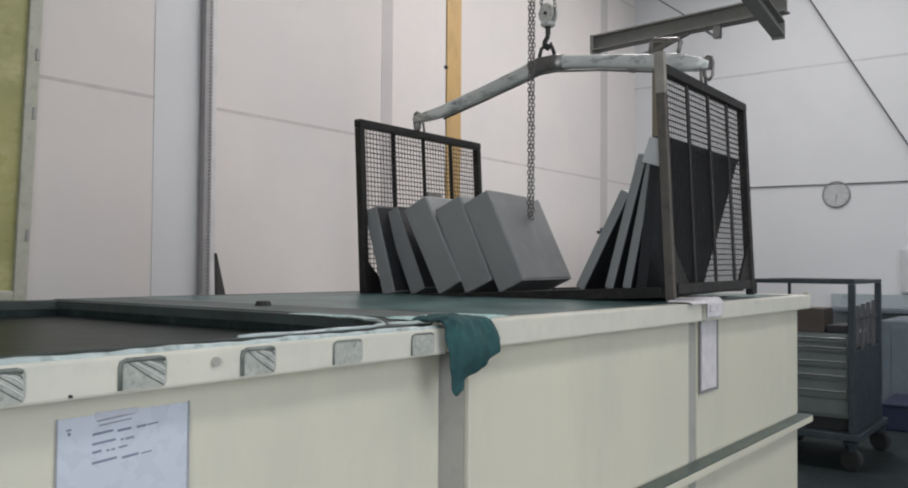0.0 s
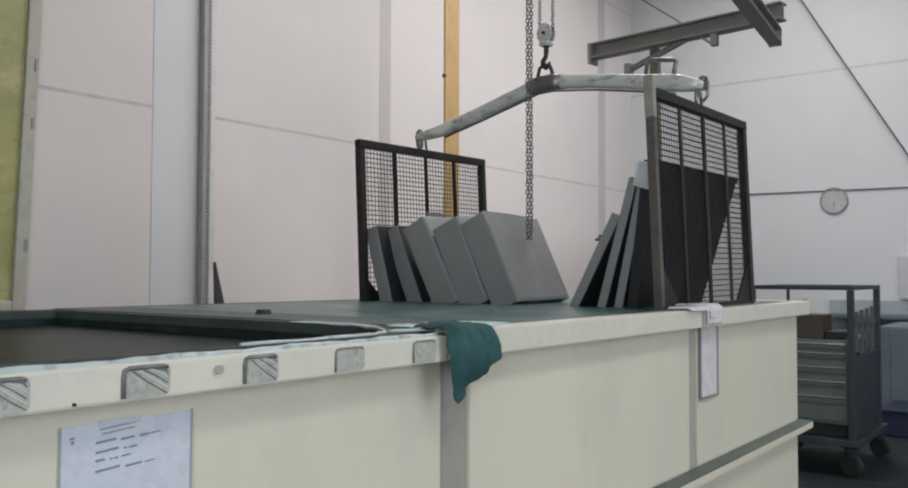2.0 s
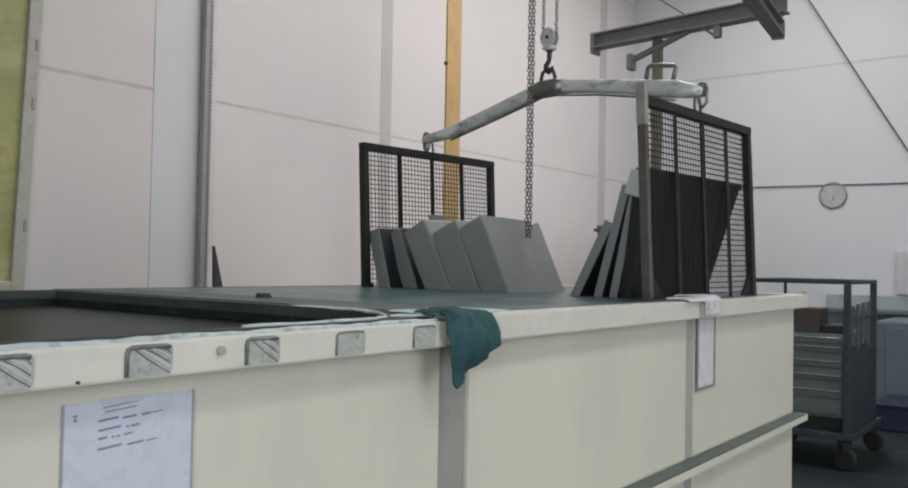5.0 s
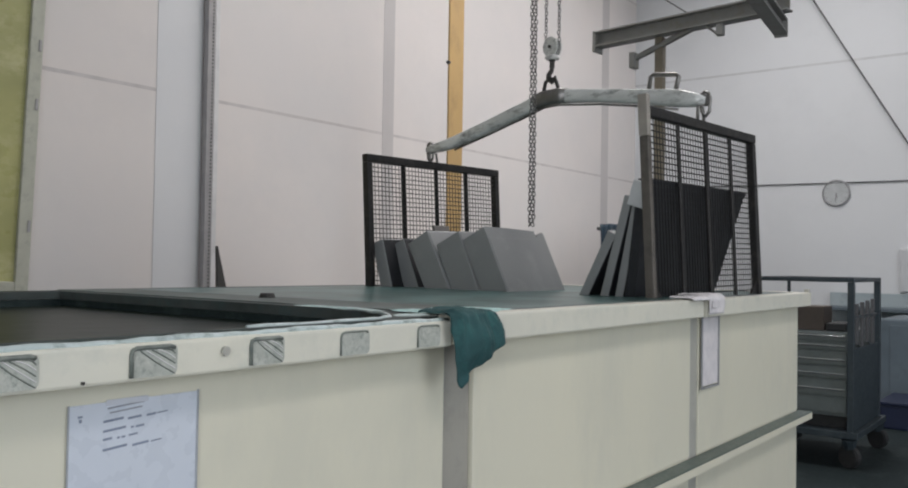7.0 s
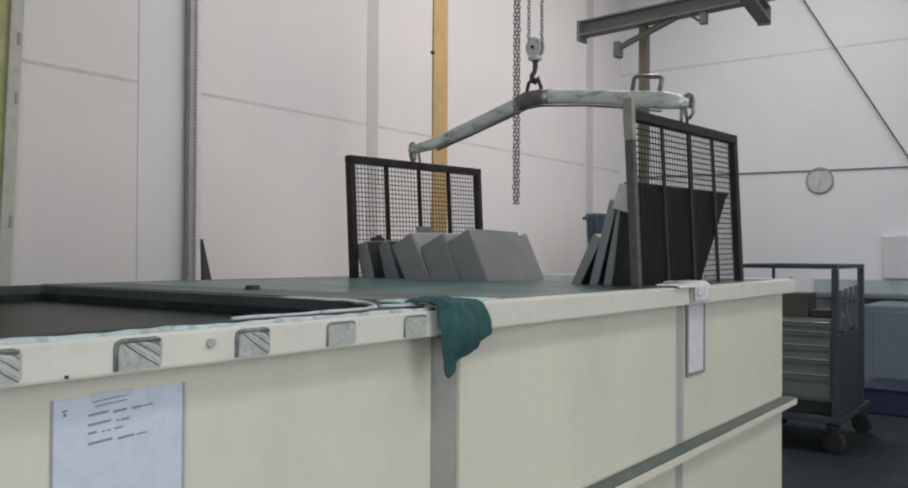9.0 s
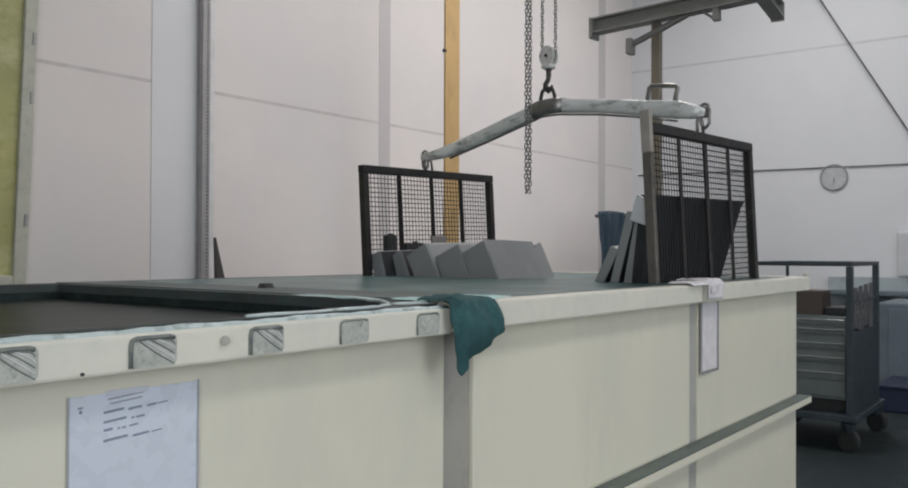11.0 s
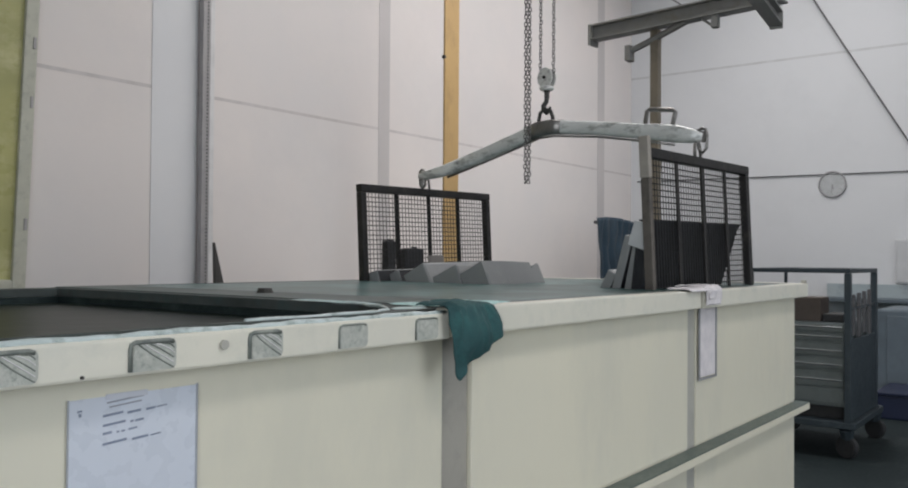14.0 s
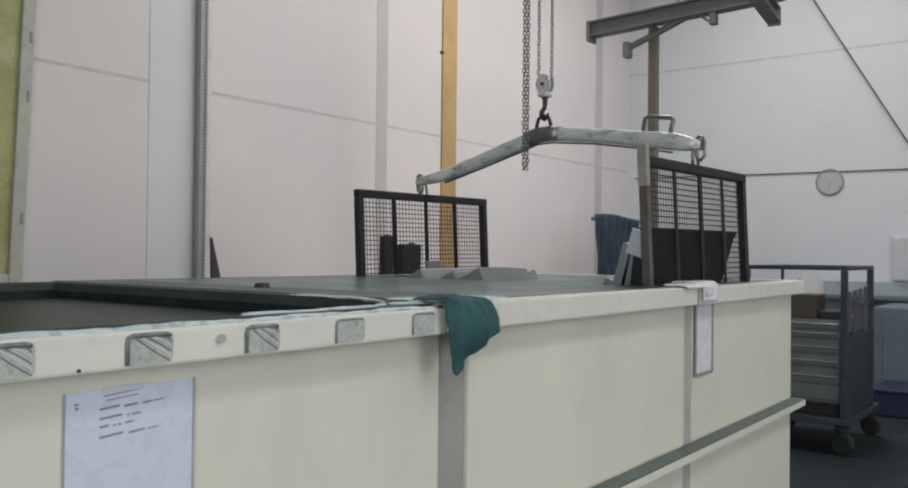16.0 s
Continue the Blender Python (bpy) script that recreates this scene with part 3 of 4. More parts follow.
part("flange", ring_prism(rect(1.537, 4.175, 1.149, YB), R_IN, 1.192, RTOP - 0.002), M_flange, rt, "green-grey stained top flange")
part("lining", ring_prism(rect(1.766, 4.134, 1.1925, YB - 0.046), rect(1.78, 4.12, 1.204, YB - 0.06), 0.25, 1.191), M_inner, rt, "dark tank lining")
part("end_panel", box((4.17, 1.195, 0), (4.21, YB - 0.045, 1.159), 0.004), M_cream, rt)
part("back_panel", box((1.54, YB - 0.04, 0), (4.21, YB, 1.19), 0.004), M_cream, rt)
part("side_panel", box((1.54, 1.195, 0), (1.575, YB - 0.045, 1.19), 0.004), M_cream, rt)
part("bottom_panel", box((1.58, 1.21, 0.2), (4.165, YB - 0.05, 0.245)), M_inner, rt)
part("ledge", box((1.585, 1.086, 0.632), (4.232, 1.1495, 0.660), 0.003), M_cream, rt, "cream ledge at half height")
part("ledge_top", box((1.588, 1.087, 0.6605), (4.229, 1.1495, 0.6645), 0.0015), M_ledge_top, rt, "green ledge top, darkened for the shadow on it")
part("drain_knob", tube([(1.715, 2.01, RTOP - 0.003), (1.715, 2.01, RTOP + 0.012)], [0.026, 0.020], 12), M_hook, rt, "black knob on the flange")
structure("bath_green", prism(rect(1.779, 4.121, 1.203, YB - 0.059), 0.9, RTOP - 0.003), M_liq_green, "cloudy green bath liquid in the tank", "water")

# notice in a clear sleeve on the dark bath tank
note = empty("notice_sheet", "handwritten notice in a clear sleeve taped to the tank", "notice", m=pose(0.627, 1.1485, 1.124, 90, 0, 0))


def bars(parent, rows_, material, zoff):
    for x, y, w, h in rows_:
        y, h = y * 1.12, h * 0.7
        part("writing_bar", box((x, y - h / 2, zoff), (x + w, y + h / 2, zoff + 0.0006), 0, Matrix.Translation((x, y, 0)) @ Matrix.Rotation(radians(4), 4, 'Z') @ Matrix.Translation((-x, -y, 0))), material, parent)


sheet = part("sheet", box((0, -0.297, 0), (0.213, 0.001, 0.0012), 0.0), M_paper, note)
part("sleeve_edge", box((0.2108, -0.297, 0.0013), (0.2142, 0.003, 0.0024)), M_sleeve, note, "clear plastic edge")
part("sleeve_edge", box((-0.002, -0.297, 0.0013), (0.0004, 0.002, 0.0022)), M_sleeve, note, "clear plastic edge")
bars(note, [(0.058, -0.0075, 0.060, 0.0035), (0.062, -0.0135, 0.052, 0.003)], M_inkgrey, 0.0014)
bars(note, [(0.052, -0.024, 0.032, 0.005), (0.091, -0.024, 0.022, 0.005), (0.122, -0.023, 0.016, 0.005), (0.140, -0.022, 0.018, 0.003),
            (0.052, -0.0365, 0.036, 0.005), (0.096, -0.036, 0.005, 0.004), (0.104, -0.036, 0.014, 0.005),
            (0.052, -0.047, 0.014, 0.005), (0.074, -0.047, 0.004, 0.004), (0.081, -0.047, 0.006, 0.004), (0.093, -0.046, 0.014, 0.004),
            (0.052, -0.0605, 0.038, 0.005), (0.099, -0.060, 0.027, 0.005), (0.130, -0.059, 0.018, 0.003),
            (0.013, -0.014, 0.007, 0.004), (0.015, -0.019, 0.004, 0.007)], M_ink, 0.0014)
part("tape", box((0.056, -0.0045, 0.0013), (0.124, 0.004, 0.0022)), M_tape, note, "strip of clear adhesive tape")

# document pouch on the dip tank
tag = empty("document_pouch", "white sheet in a grey-edged pouch hung on the tank", "notice", m=pose(2.978, 1.146, 1.168, 90, 0, 0))
part("sheet", box((0, -0.262, 0), (0.164, 0, 0.003), 0.001), M_cloth, tag)
for lo, hi in (((-0.009, -0.264, 0.0032), (0.005, 0, 0.006)), ((0.159, -0.264, 0.0032), (0.172, 0, 0.006)), ((-0.009, -0.273, 0.0032), (0.172, -0.2645, 0.006))):
    part("pouch_edge", box(lo, hi, 0.001), M_cablegrey, tag, "dark grey edge")


# cloths
def drape(name, x0, x1, top_y0, lip_y, z_top, low, material, label, nx=36, nv=40, fold=0.006, seed=0, bulge=0.0):
    """A cloth that lies on the rim and hangs over its edge; low(u) is how far it hangs below the rim at u."""
    bm = bmesh.new()
    grid = []
    for i in range(nx + 1):
        u = i / nx
        colv = []
        for j in range(nv + 1):
            v = j / nv
            flat = (lip_y - top_y0)
            total = -flat + low(u)
            s = v * total
            wav = noise.noise(Vector((u * 5 + seed, s * 12, seed)))
            wav2 = noise.noise(Vector((u * 14 + seed, s * 26, seed + 3)))
            x = x0 + (x1 - x0) * u + 0.006 * wav - 4.5 * bulge * max(0.0, u - 0.45) * max(0.0, 1 - max(0.0, s + flat) / 0.045)
            if s < -flat:
                y = top_y0 - s
                z = z_top + 0.004 + 0.012 * abs(wav) + 0.005 * abs(wav2)
            else:
                y = lip_y - 0.004 - fold * (0.7 + wav) - 0.5 * fold * wav2 - bulge * math.sin(math.pi * u) * math.sin(math.pi * min(1.0, (s + flat) / 0.13))
                z = z_top - (s + flat) + 0.004
            colv.append(bm.verts.new((x, y, z)))
        grid.append(colv)
    for i in range(nx):
        for j in range(nv):
            bm.faces.new((grid[i][j], grid[i + 1][j], grid[i + 1][j + 1], grid[i][j + 1]))
    ob = tagged(finish(bm, name, material, smooth=True), label, "cloth")
    mod = ob.modifiers.new("thick", 'SOLIDIFY')
    mod.thickness = 0.003
    mod.offset = 1
    return ob


def teal_low(u):
    # a point near the corner, a rounded shoulder to its side
    pts = ((0, 0.03), (0.05, 0.055), (0.1, 0.1), (0.15, 0.13), (0.19, 0.139), (0.24, 0.132), (0.3, 0.120), (0.37, 0.106), (0.45, 0.098), (0.57, 0.088), (0.70, 0.078), (0.82, 0.066), (0.93, 0.050), (1.0, 0.026))
    for (a, p), (b, q) in zip(pts, pts[1:]):
        if a <= u <= b:
            return 1.14 * (p + (q - p) * (u - a) / (b - a)) + 0.0015 * math.sin(u * 31)
    return 0.01


drape("teal_rag", 1.408, 1.622, 1.165, 1.092, 1.223, teal_low, M_teal, "crumpled teal cloth draped over the tank corner", fold=0.012, seed=4.0, bulge=0.020)
drape("white_rag", 2.74, 2.98, 1.165, 1.092, RTOP, lambda u: 0.006 + (0.03 if u > 0.72 else 0.0), M_cloth, "white cloth lying over the tank rim", fold=0.010, seed=9.0, nv=24)
drape("white_cloth_strip", 2.89, 3.03, 1.20, 1.092, RTOP + 0.004, lambda u: 0.06, M_cloth, "pinkish white cloth folded over the rim", fold=0.005, seed=2.0, nx=16, nv=24)



def crust(cx, cy, z, rx, ry, seed, label, material=None):
    """A thin irregular patch of dried salts, thickest in its middle."""
    bm = bmesh.new()
    c = bm.verts.new((cx, cy, z + 0.004))
    rings_ = []
    for k, f in enumerate((0.35, 0.7, 1.0)):
        rv = []
        for i in range(48):
            a = 2 * math.pi * i / 48
            w = f * (1 + 0.45 * noise.noise(Vector((math.cos(a) * 2.1, math.sin(a) * 2.1, seed))) + 0.16 * noise.noise(Vector((math.cos(a) * 6, math.sin(a) * 6, seed))))
            h = (0.0045, 0.0035, 0.0004)[k] * (0.7 + 0.6 * abs(noise.noise(Vector((i * 0.5, k, seed)))))
            rv.append(bm.verts.new((cx + rx * w * math.cos(a), cy + ry * w * math.sin(a), z + h)))
        rings_.append(rv)
    for i in range(48):
        j = (i + 1) % 48
        bm.faces.new((c, rings_[0][i], rings_[0][j]))
        for p, q in zip(rings_, rings_[1:]):
            bm.faces.new((p[i], q[i], q[j], p[j]))
    return tagged(finish(bm, "salt_crust", material or M_crust, smooth=True), label, "salt crust", "crusts on the flange")


# turquoise patches also paint the haze and sheen round the teal rag
crust(1.54, 1.24, RTOP - 0.002, 0.06, 0.10, 3.0, "turquoise patch for salts and haze on the tank corner", M_crust_teal)
crust(1.68, 1.25, RTOP - 0.0028, 0.14, 0.085, 21.0, "turquoise patch for foam and haze at the bath corner", M_crust_teal)
crust(1.43, 1.20, TOP + 0.0005, 0.05, 0.03, 8.0, "whitish salt crust on the flange corner")
crust(1.55, 1.124, RTOP + 0.001, 0.10, 0.020, 12.0, "turquoise patch for splashes and sheen along the tank rim", M_crust_teal)
crust(1.64, 1.170, RTOP - 0.002, 0.12, 0.015, 15.0, "turquoise patch for splashes and sheen beside the bath edge", M_crust_teal)
crust(1.51, 1.50, TOP + 0.0005, 0.018, 0.16, 5.0, "thin whitish salt crust along the flange")

# ---- dip basket and its load, in the basket's own space: centre of the top frame is the origin ----
# drawn in units of SB metres and brought to size by grow() further down
SB = 1.33
W2, NY, FY, HB = 0.364, -0.545, 0.545, 0.650
basket = empty("dip_basket", "black steel dip basket with wire mesh end panels", "basket")


def flat(name, lo, hi, material, parent, label="", bevel=0.003):
    return part(name, box(lo, hi, bevel), material, parent, label)


for y, s in ((NY, 1), (FY, -1)):
    flat("top_rail", (-W2 - 0.013 * (y > 0), y - 0.014, -0.028), (W2 + 0.013, y + 0.014, 0.0), M_black, basket)
    flat("bottom_rail", (-W2 + 0.03, y - 0.012, -HB + 0.02), (W2 - 0.03, y + 0.012, -HB + 0.05), M_black, basket)
    for sx in (-1, 1):
        if y == NY and sx == -1:
            flat("post", (-W2 - 0.020, y - 0.016, -HB), (-W2 - 0.001, y + 0.010, -0.085), M_post_brown, basket, "brown worn corner post")
            flat("post_head", (-W2 - 0.021, y - 0.017, -0.0845), (-W2 - 0.001, y + 0.011, 0.030), M_post_beige, basket, "beige worn post head")
        else:
            x = sx * W2
            flat("post", (x - 0.013, y - 0.013, -HB), (x + 0.013, y + 0.0135, -0.0285), M_black, basket)
        bm = bmesh.new()
        g = 0.115
        xc = sx * (W2 - 0.013)
        vs = [(xc, y - 0.004, -HB + 0.05), (xc - sx * g, y - 0.004, -HB + 0.05), (xc, y - 0.004, -HB + 0.05 + g)]
        a = [bm.verts.new(c) for c in vs]
        b = [bm.verts.new((c[0], c[1] + 0.008, c[2])) for c in vs]
        bm.faces.new(a)
        bm.faces.new(b[::-1])
        for i in range(3):
            bm.faces.new((a[i], a[(i + 1) % 3], b[(i + 1) % 3], b[i]))
        part("gusset", bm, M_black, basket)
    for x in (-0.181, 0.002, 0.181):
        flat("upright", (x - 0.009, y - 0.004 * s - 0.003, -HB + 0.05), (x + 0.009, y - 0.004 * s + 0.003, -0.028), M_black, basket, "", 0.001)
    bm = bmesh.new()
    n = 40
    for i in range(1, n):
        x = -W2 + 0.013 + (2 * W2 - 0.026) * i / n
        add_tube(bm, [(x, y + 0.003 * s, -HB + 0.04), (x + 0.001, y + 0.003 * s, -0.02)], 0.0013, 4)
    m = 34
    for i in range(1, m):
        z = -HB + 0.05 + (HB - 0.078) * i / m
        add_tube(bm, [(-W2 + 0.005, y + 0.0055 * s, z), (W2 - 0.005, y + 0.0055 * s, z)], 0.0022, 4)
    wm = part("wire_mesh", bm, M_wire, basket, "fine square wire mesh")
    wm["kind"] = "stuff"
for sx in (-1, 1):
    x = sx * (W2 - 0.005)
    flat("side_rail", (x - 0.014, NY + 0.025, -HB + 0.012), (x + 0.014, FY - 0.0145, -HB + 0.042), M_black, basket)
for i in range(9):
    y = NY + 0.08 + i * 0.118
    flat("floor_bar", (-W2 + 0.0095, y - 0.008, -HB + 0.024), (W2 - 0.0195, y + 0.008, -HB + 0.036), M_black, basket, "", 0.001)
part("floor_plate", box((-W2 + 0.012, NY + 0.03, -HB + 0.014), (W2 - 0.022, FY - 0.03, -HB + 0.022)), M_black, basket)
# lifting eyes on the end panels
for y, x in ((NY, -0.015), (FY, -0.015)):
    part("lifting_eye", tube([(x - 0.022, y, -0.003), (x - 0.018, y, 0.035), (x, y, 0.062 if y < 0 else 0.045), (x + 0.018, y, 0.035), (x + 0.022, y, -0.003)], 0.005, 6), M_steel, basket, "", True)

# load: coated sheet-metal housings leaning on the far panel, trays leaning on the near one
LOAD = []


def housing(name, x0, x1, y, lean, th, h, material, label, group, hollow=True, z=-HB + 0.037, cut=False, taper=0.0):
    """A folded sheet box of thickness th, height h, its lower back edge at (y, z), leaning by lean degrees towards +y."""
    s = 1 if lean > 0 else -1
    ob = empty(name, label, "metal panel", group)
    w = x1 - x0
    r = 0.005
    if taper:
        # one side runs in towards the foot
        bm = bmesh.new()
        prof = [(0, 0), (w - taper, 0), (w, h), (0, h)]
        fa = [bm.verts.new((x, 0, zz)) for x, zz in prof]
        fb = [bm.verts.new((x, th, zz)) for x, zz in prof]
        bm.faces.new(fa)
        bm.faces.new(fb[::-1])
        for k in range(4):
            q = (k + 1) % 4
            bm.faces.new((fa[k], fb[k], fb[q], fa[q]))
        part("shell", bm, material, ob)
        part("folded_edge", box((-0.001, -0.003, h - 0.010), (w, th + 0.006, h + 0.001), 0.001), material, ob)
        part("folded_edge", box((-0.002, th + 0.0005, 0.0), (0.008, th + 0.007, h - 0.011), 0.001), material, ob)
        part("stiffening_rib", box((w * 0.30, th + 0.0005, 0.02), (w * 0.30 + 0.012, th + 0.006, h - 0.03), 0.001), material, ob)
        LOAD.append((ob, pose(x0 * SB, y * SB, z * SB, -lean, 0, 0)))
        return ob
    if cut:
        # folded box with a sloping top and a slot cut into its edge
        prof = [(0.003, 0), (w - 0.003, 0), (w, 0.003), (w, h - 0.020), (w - 0.006, h - 0.013), (w - 0.026, h - 0.018), (w - 0.040, h - 0.022), (w - 0.043, h - 0.032), (w - 0.049, h - 0.030), (w - 0.050, h - 0.010), (w * 0.4, h - 0.003), (0.004, h), (0, h - 0.004), (0, 0.003)]
        bm = bmesh.new()
        fa = [bm.verts.new((x, -th, zz)) for x, zz in prof]
        fb = [bm.verts.new((x, 0, zz)) for x, zz in prof]
        bm.faces.new(fa)
        bm.faces.new(fb[::-1])
        for k in range(len(prof)):
            q = (k + 1) % len(prof)
            bm.faces.new((fa[k], fb[k], fb[q], fa[q]))
        part("shell", bm, material, ob)
        part("cover", box((0.006, -th - 0.002, 0.006), (w - 0.006, -th + 0.003, h - 0.040), 0.0015), material, ob)
    else:
        part("shell", box((0, -th * (s > 0), 0), (w, th * (s < 0), h), r), material, ob)
    yf = -th if s > 0 else 0.0
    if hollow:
        # open side behind a folded edge: a dark sheet paints its deep shade
        part("hollow", box((0.003, yf - 0.0012, 0.004), (w - 0.003, yf + 0.004, h - 0.004)), M_greyshade, ob, "dark sheet for the shade of the open inside")
    elif not cut:
        part("cover", box((0.006, yf - 0.002, 0.006), (w - 0.006, yf + 0.004, h - 0.006), 0.0015), material, ob)
        # dark plate paints the shade inside a slot
        part("notch", box((w - 0.055, yf - 0.0035, h - 0.028), (w - 0.035, yf - 0.0015, h - 0.012)), M_greyshade, ob, "small slot, its shade a dark plate")
    local = pose(x0 * SB, y * SB, z * SB, -lean, 0, 0)
    LOAD.append((ob, local))
    return ob


housing("cover_panel", -0.344, -0.10, 0.482, 13.5, 0.055, 0.306, M_grey, "grey coated metal cover leaning on the mesh panel", "leaning housings")
housing("cover_panel", -0.288, -0.028, 0.404, 20.7, 0.064, 0.307, M_grey, "grey coated metal cover leaning on its neighbour", "leaning housings")
housing("housing", -0.334, -0.005, 0.2535, 25.1, 0.099, 0.316, M_grey, "grey coated sheet metal housing leaning back", "leaning housings", False)
housing("housing", -0.3286, -0.005, 0.152, 21.8, 0.109, 0.299, M_grey, "grey coated sheet metal housing leaning back", "leaning housings", False)
housing("housing", -0.327, -0.008, 0.0233, 22.8, 0.094, 0.314, M_grey, "large grey coated sheet metal housing leaning back", "leaning housings", False, cut=True)
housing("tray_panel", -0.339, 0.08, -0.270, -30.0, 0.029, 0.3135, M_grey, "grey coated flat tray leaning steeply", "leaning trays")
housing("tray_panel", -0.339, 0.123, -0.362, -18.0, 0.0265, 0.392, M_grey, "grey coated long flat tray leaning on the mesh panel", "leaning trays")
housing("tray_panel", -0.339, 0.124, -0.416, -14.5, 0.026, 0.356, M_grey, "grey coated flat tray leaning beside a longer one", "leaning trays")
# same grey sheet as the others, its shaded side painted dark
housing("tray_panel", -0.350, 0.318, -0.468, -9.5, 0.022, 0.420, M_greyshade, "coated tapered tray against the mesh panel, coloured as in shade", "leaning trays", taper=0.20)
wb = tagged(finish(box((0, -0.05, 0), (0.012, 0, 0.072), 0.003), "pale_block", M_whitebox), "small pale sheet piece on the tray edge", "metal panel")
LOAD.append((wb, pose(-0.364 * SB, -0.478 * SB, -0.262 * SB, 20, 0, 0)))

flap = tagged(finish(box((0, 0, 0), (0.082, 0.008, 0.095), 0.002), "metal_flap", M_taupe), "taupe sheet metal flap standing on a housing", "metal panel")
LOAD.append((flap, pose(-0.199 * SB, 0.372 * SB, -0.352 * SB, -8, 0, 0)))

# spreader bar
spread = empty("spreader_bar", "bent galvanised spreader bar with flaking pale coating", "lifting bar")
SPINE = [(-0.015, y, z) for y, z in ((0.571, 0.051), (0.52, 0.054), (0.436, 0.063), (0.26, 0.102), (0.081, 0.145), (0.021, 0.162), (-0.038, 0.162), (-0.204, 0.136), (-0.365, 0.105), (-0.473, 0.083), (-0.53, 0.068), (-0.565, 0.060))]
HALF = [0.012, 0.018, 0.021, 0.022, 0.023, 0.024, 0.024, 0.022, 0.024, 0.028, 0.022, 0.012]


def bar_mesh(spine, half, depth):
    bm = bmesh.new()
    rings = []
    for i, p in enumerate(spine):
        a, b = Vector(spine[max(0, i - 1)]), Vector(spine[min(len(spine) - 1, i + 1)])
        d = (b - a).normalized()
        upv = (Vector((0, 0, 1)) - d * d.z).normalized()
        side = d.cross(upv)
        h, w = half[i], min(depth, half[i] * 1.1)
        ringv = []
        for k in range(12):
            ang = 2 * math.pi * k / 12
            cu, cs = math.cos(ang), math.sin(ang)
            e = 0.55
            ringv.append(bm.verts.new(Vector(p) + upv * h * math.copysign(abs(cu) ** e, cu) + side * w * math.copysign(abs(cs) ** e, cs)))
        rings.append(ringv)
    for A_, B_ in zip(rings, rings[1:]):
        for k in range(12):
            bm.faces.new((A_[k], A_[(k + 1) % 12], B_[(k + 1) % 12], B_[k]))
    bm.faces.new(rings[0][::-1])
    bm.faces.new(rings[-1])
    return bm


part("bar", bar_mesh(SPINE, HALF, 0.022), M_bar, spread, "", True)
part("lower_edge", tube([(p[0], p[1], p[2] - q - 0.007) for p, q in zip(SPINE[2:10], HALF[2:10])], 0.0035, 6), M_steel, spread, "dark lower edge strip", True)
part("edge_web", tube([(p[0], p[1], p[2] - q * 0.8) for p, q in zip(SPINE[2:10], HALF[2:10])], 0.006, 6), M_bar, spread, "", True)
part("bend_sleeve", bar_mesh([(-0.015, 0.055, 0.152), (-0.015, 0.021, 0.162), (-0.015, -0.038, 0.162), (-0.015, -0.075, 0.1565)], [0.0255] * 4, 0.025), M_steel, spread, "dark steel sleeve at the bend", True)
part("carry_handle", tube([(-0.015, -0.375, 0.115), (-0.015, -0.385, 0.165), (-0.015, -0.395, 0.170), (-0.015, -0.470, 0.157), (-0.015, -0.480, 0.150), (-0.015, -0.468, 0.108)], 0.0075, 8), M_steel, spread, "steel carrying handle", True)
for y, x, z in ((-0.562, -0.015, 0.062), (0.560, -0.015, 0.052)):
    part("lug", tube([(x - 0.008, y, z), (x + 0.008, y, z)], 0.017, 14), M_steel, spread, "round steel lug")
    part("end_shackle", tube([(x, y - 0.015, z + 0.004), (x, y - 0.011, z + 0.020), (x, y, z + 0.026), (x, y + 0.011, z + 0.020), (x, y + 0.015, z + 0.004), (x, y + 0.012, z - 0.035), (x, y, z - 0.048), (x, y - 0.012, z - 0.035)], 0.0052, 6, True), M_steel, spread, "steel end shackle", True)
part("shackle", tube([(-0.015, 0.022, 0.172), (-0.015, 0.020, 0.196), (-0.015, 0.013, 0.218), (-0.015, -0.008, 0.228), (-0.015, -0.029, 0.218), (-0.015, -0.036, 0.196), (-0.015, -0.038, 0.172)], 0.0065, 8), M_hook, spread, "dark steel shackle", True)


# ---- hoist hook block, load chain, hand chain ----
def link_mesh(L, w, r):
    pts = []
    a = (L - w) / 2
    for i in range(5):
        t = math.pi * i / 4
        pts.append((w / 2 * math.cos(t), 0, a + w / 2 * math.sin(t)))
    for i in range(5):
        t = math.pi + math.pi * i / 4
        pts.append((w / 2 * math.cos(t), 0, -a + w / 2 * math.sin(t)))
    bm = tube(pts, r, 5, True)
    me = bpy.data.meshes.new("link")
    for f in bm.faces:
        f.smooth = True
    bm.to_mesh(me)
    bm.free()
    me.materials.append(M_chain)
    return me


def chain(parent, top, n, L, w, r, start_turn=0, me=None):
    me = me or link_mesh(L, w, r)
    x, y, z = top
    for i in range(n):
        ob = new("link", me)
        ob.parent = parent
        ob.matrix_local = pose(x + 0.0010 * math.sin(i * 1.7), y + 0.0012 * math.cos(i * 2.3), z + i * (L - 2.1 * r), 0, 0, start_turn + 90 * (i % 2) + 6 * math.sin(i * 0.9))
    return me


block = empty("hook_block", "pale hoist hook block with a dark hook on chains", "hoist hook")
part("swivel", tube([(0, 0, 0.036), (0, 0, 0.056), (0, 0, 0.063)], [0.009, 0.009, 0.013], 10), M_hook, block)
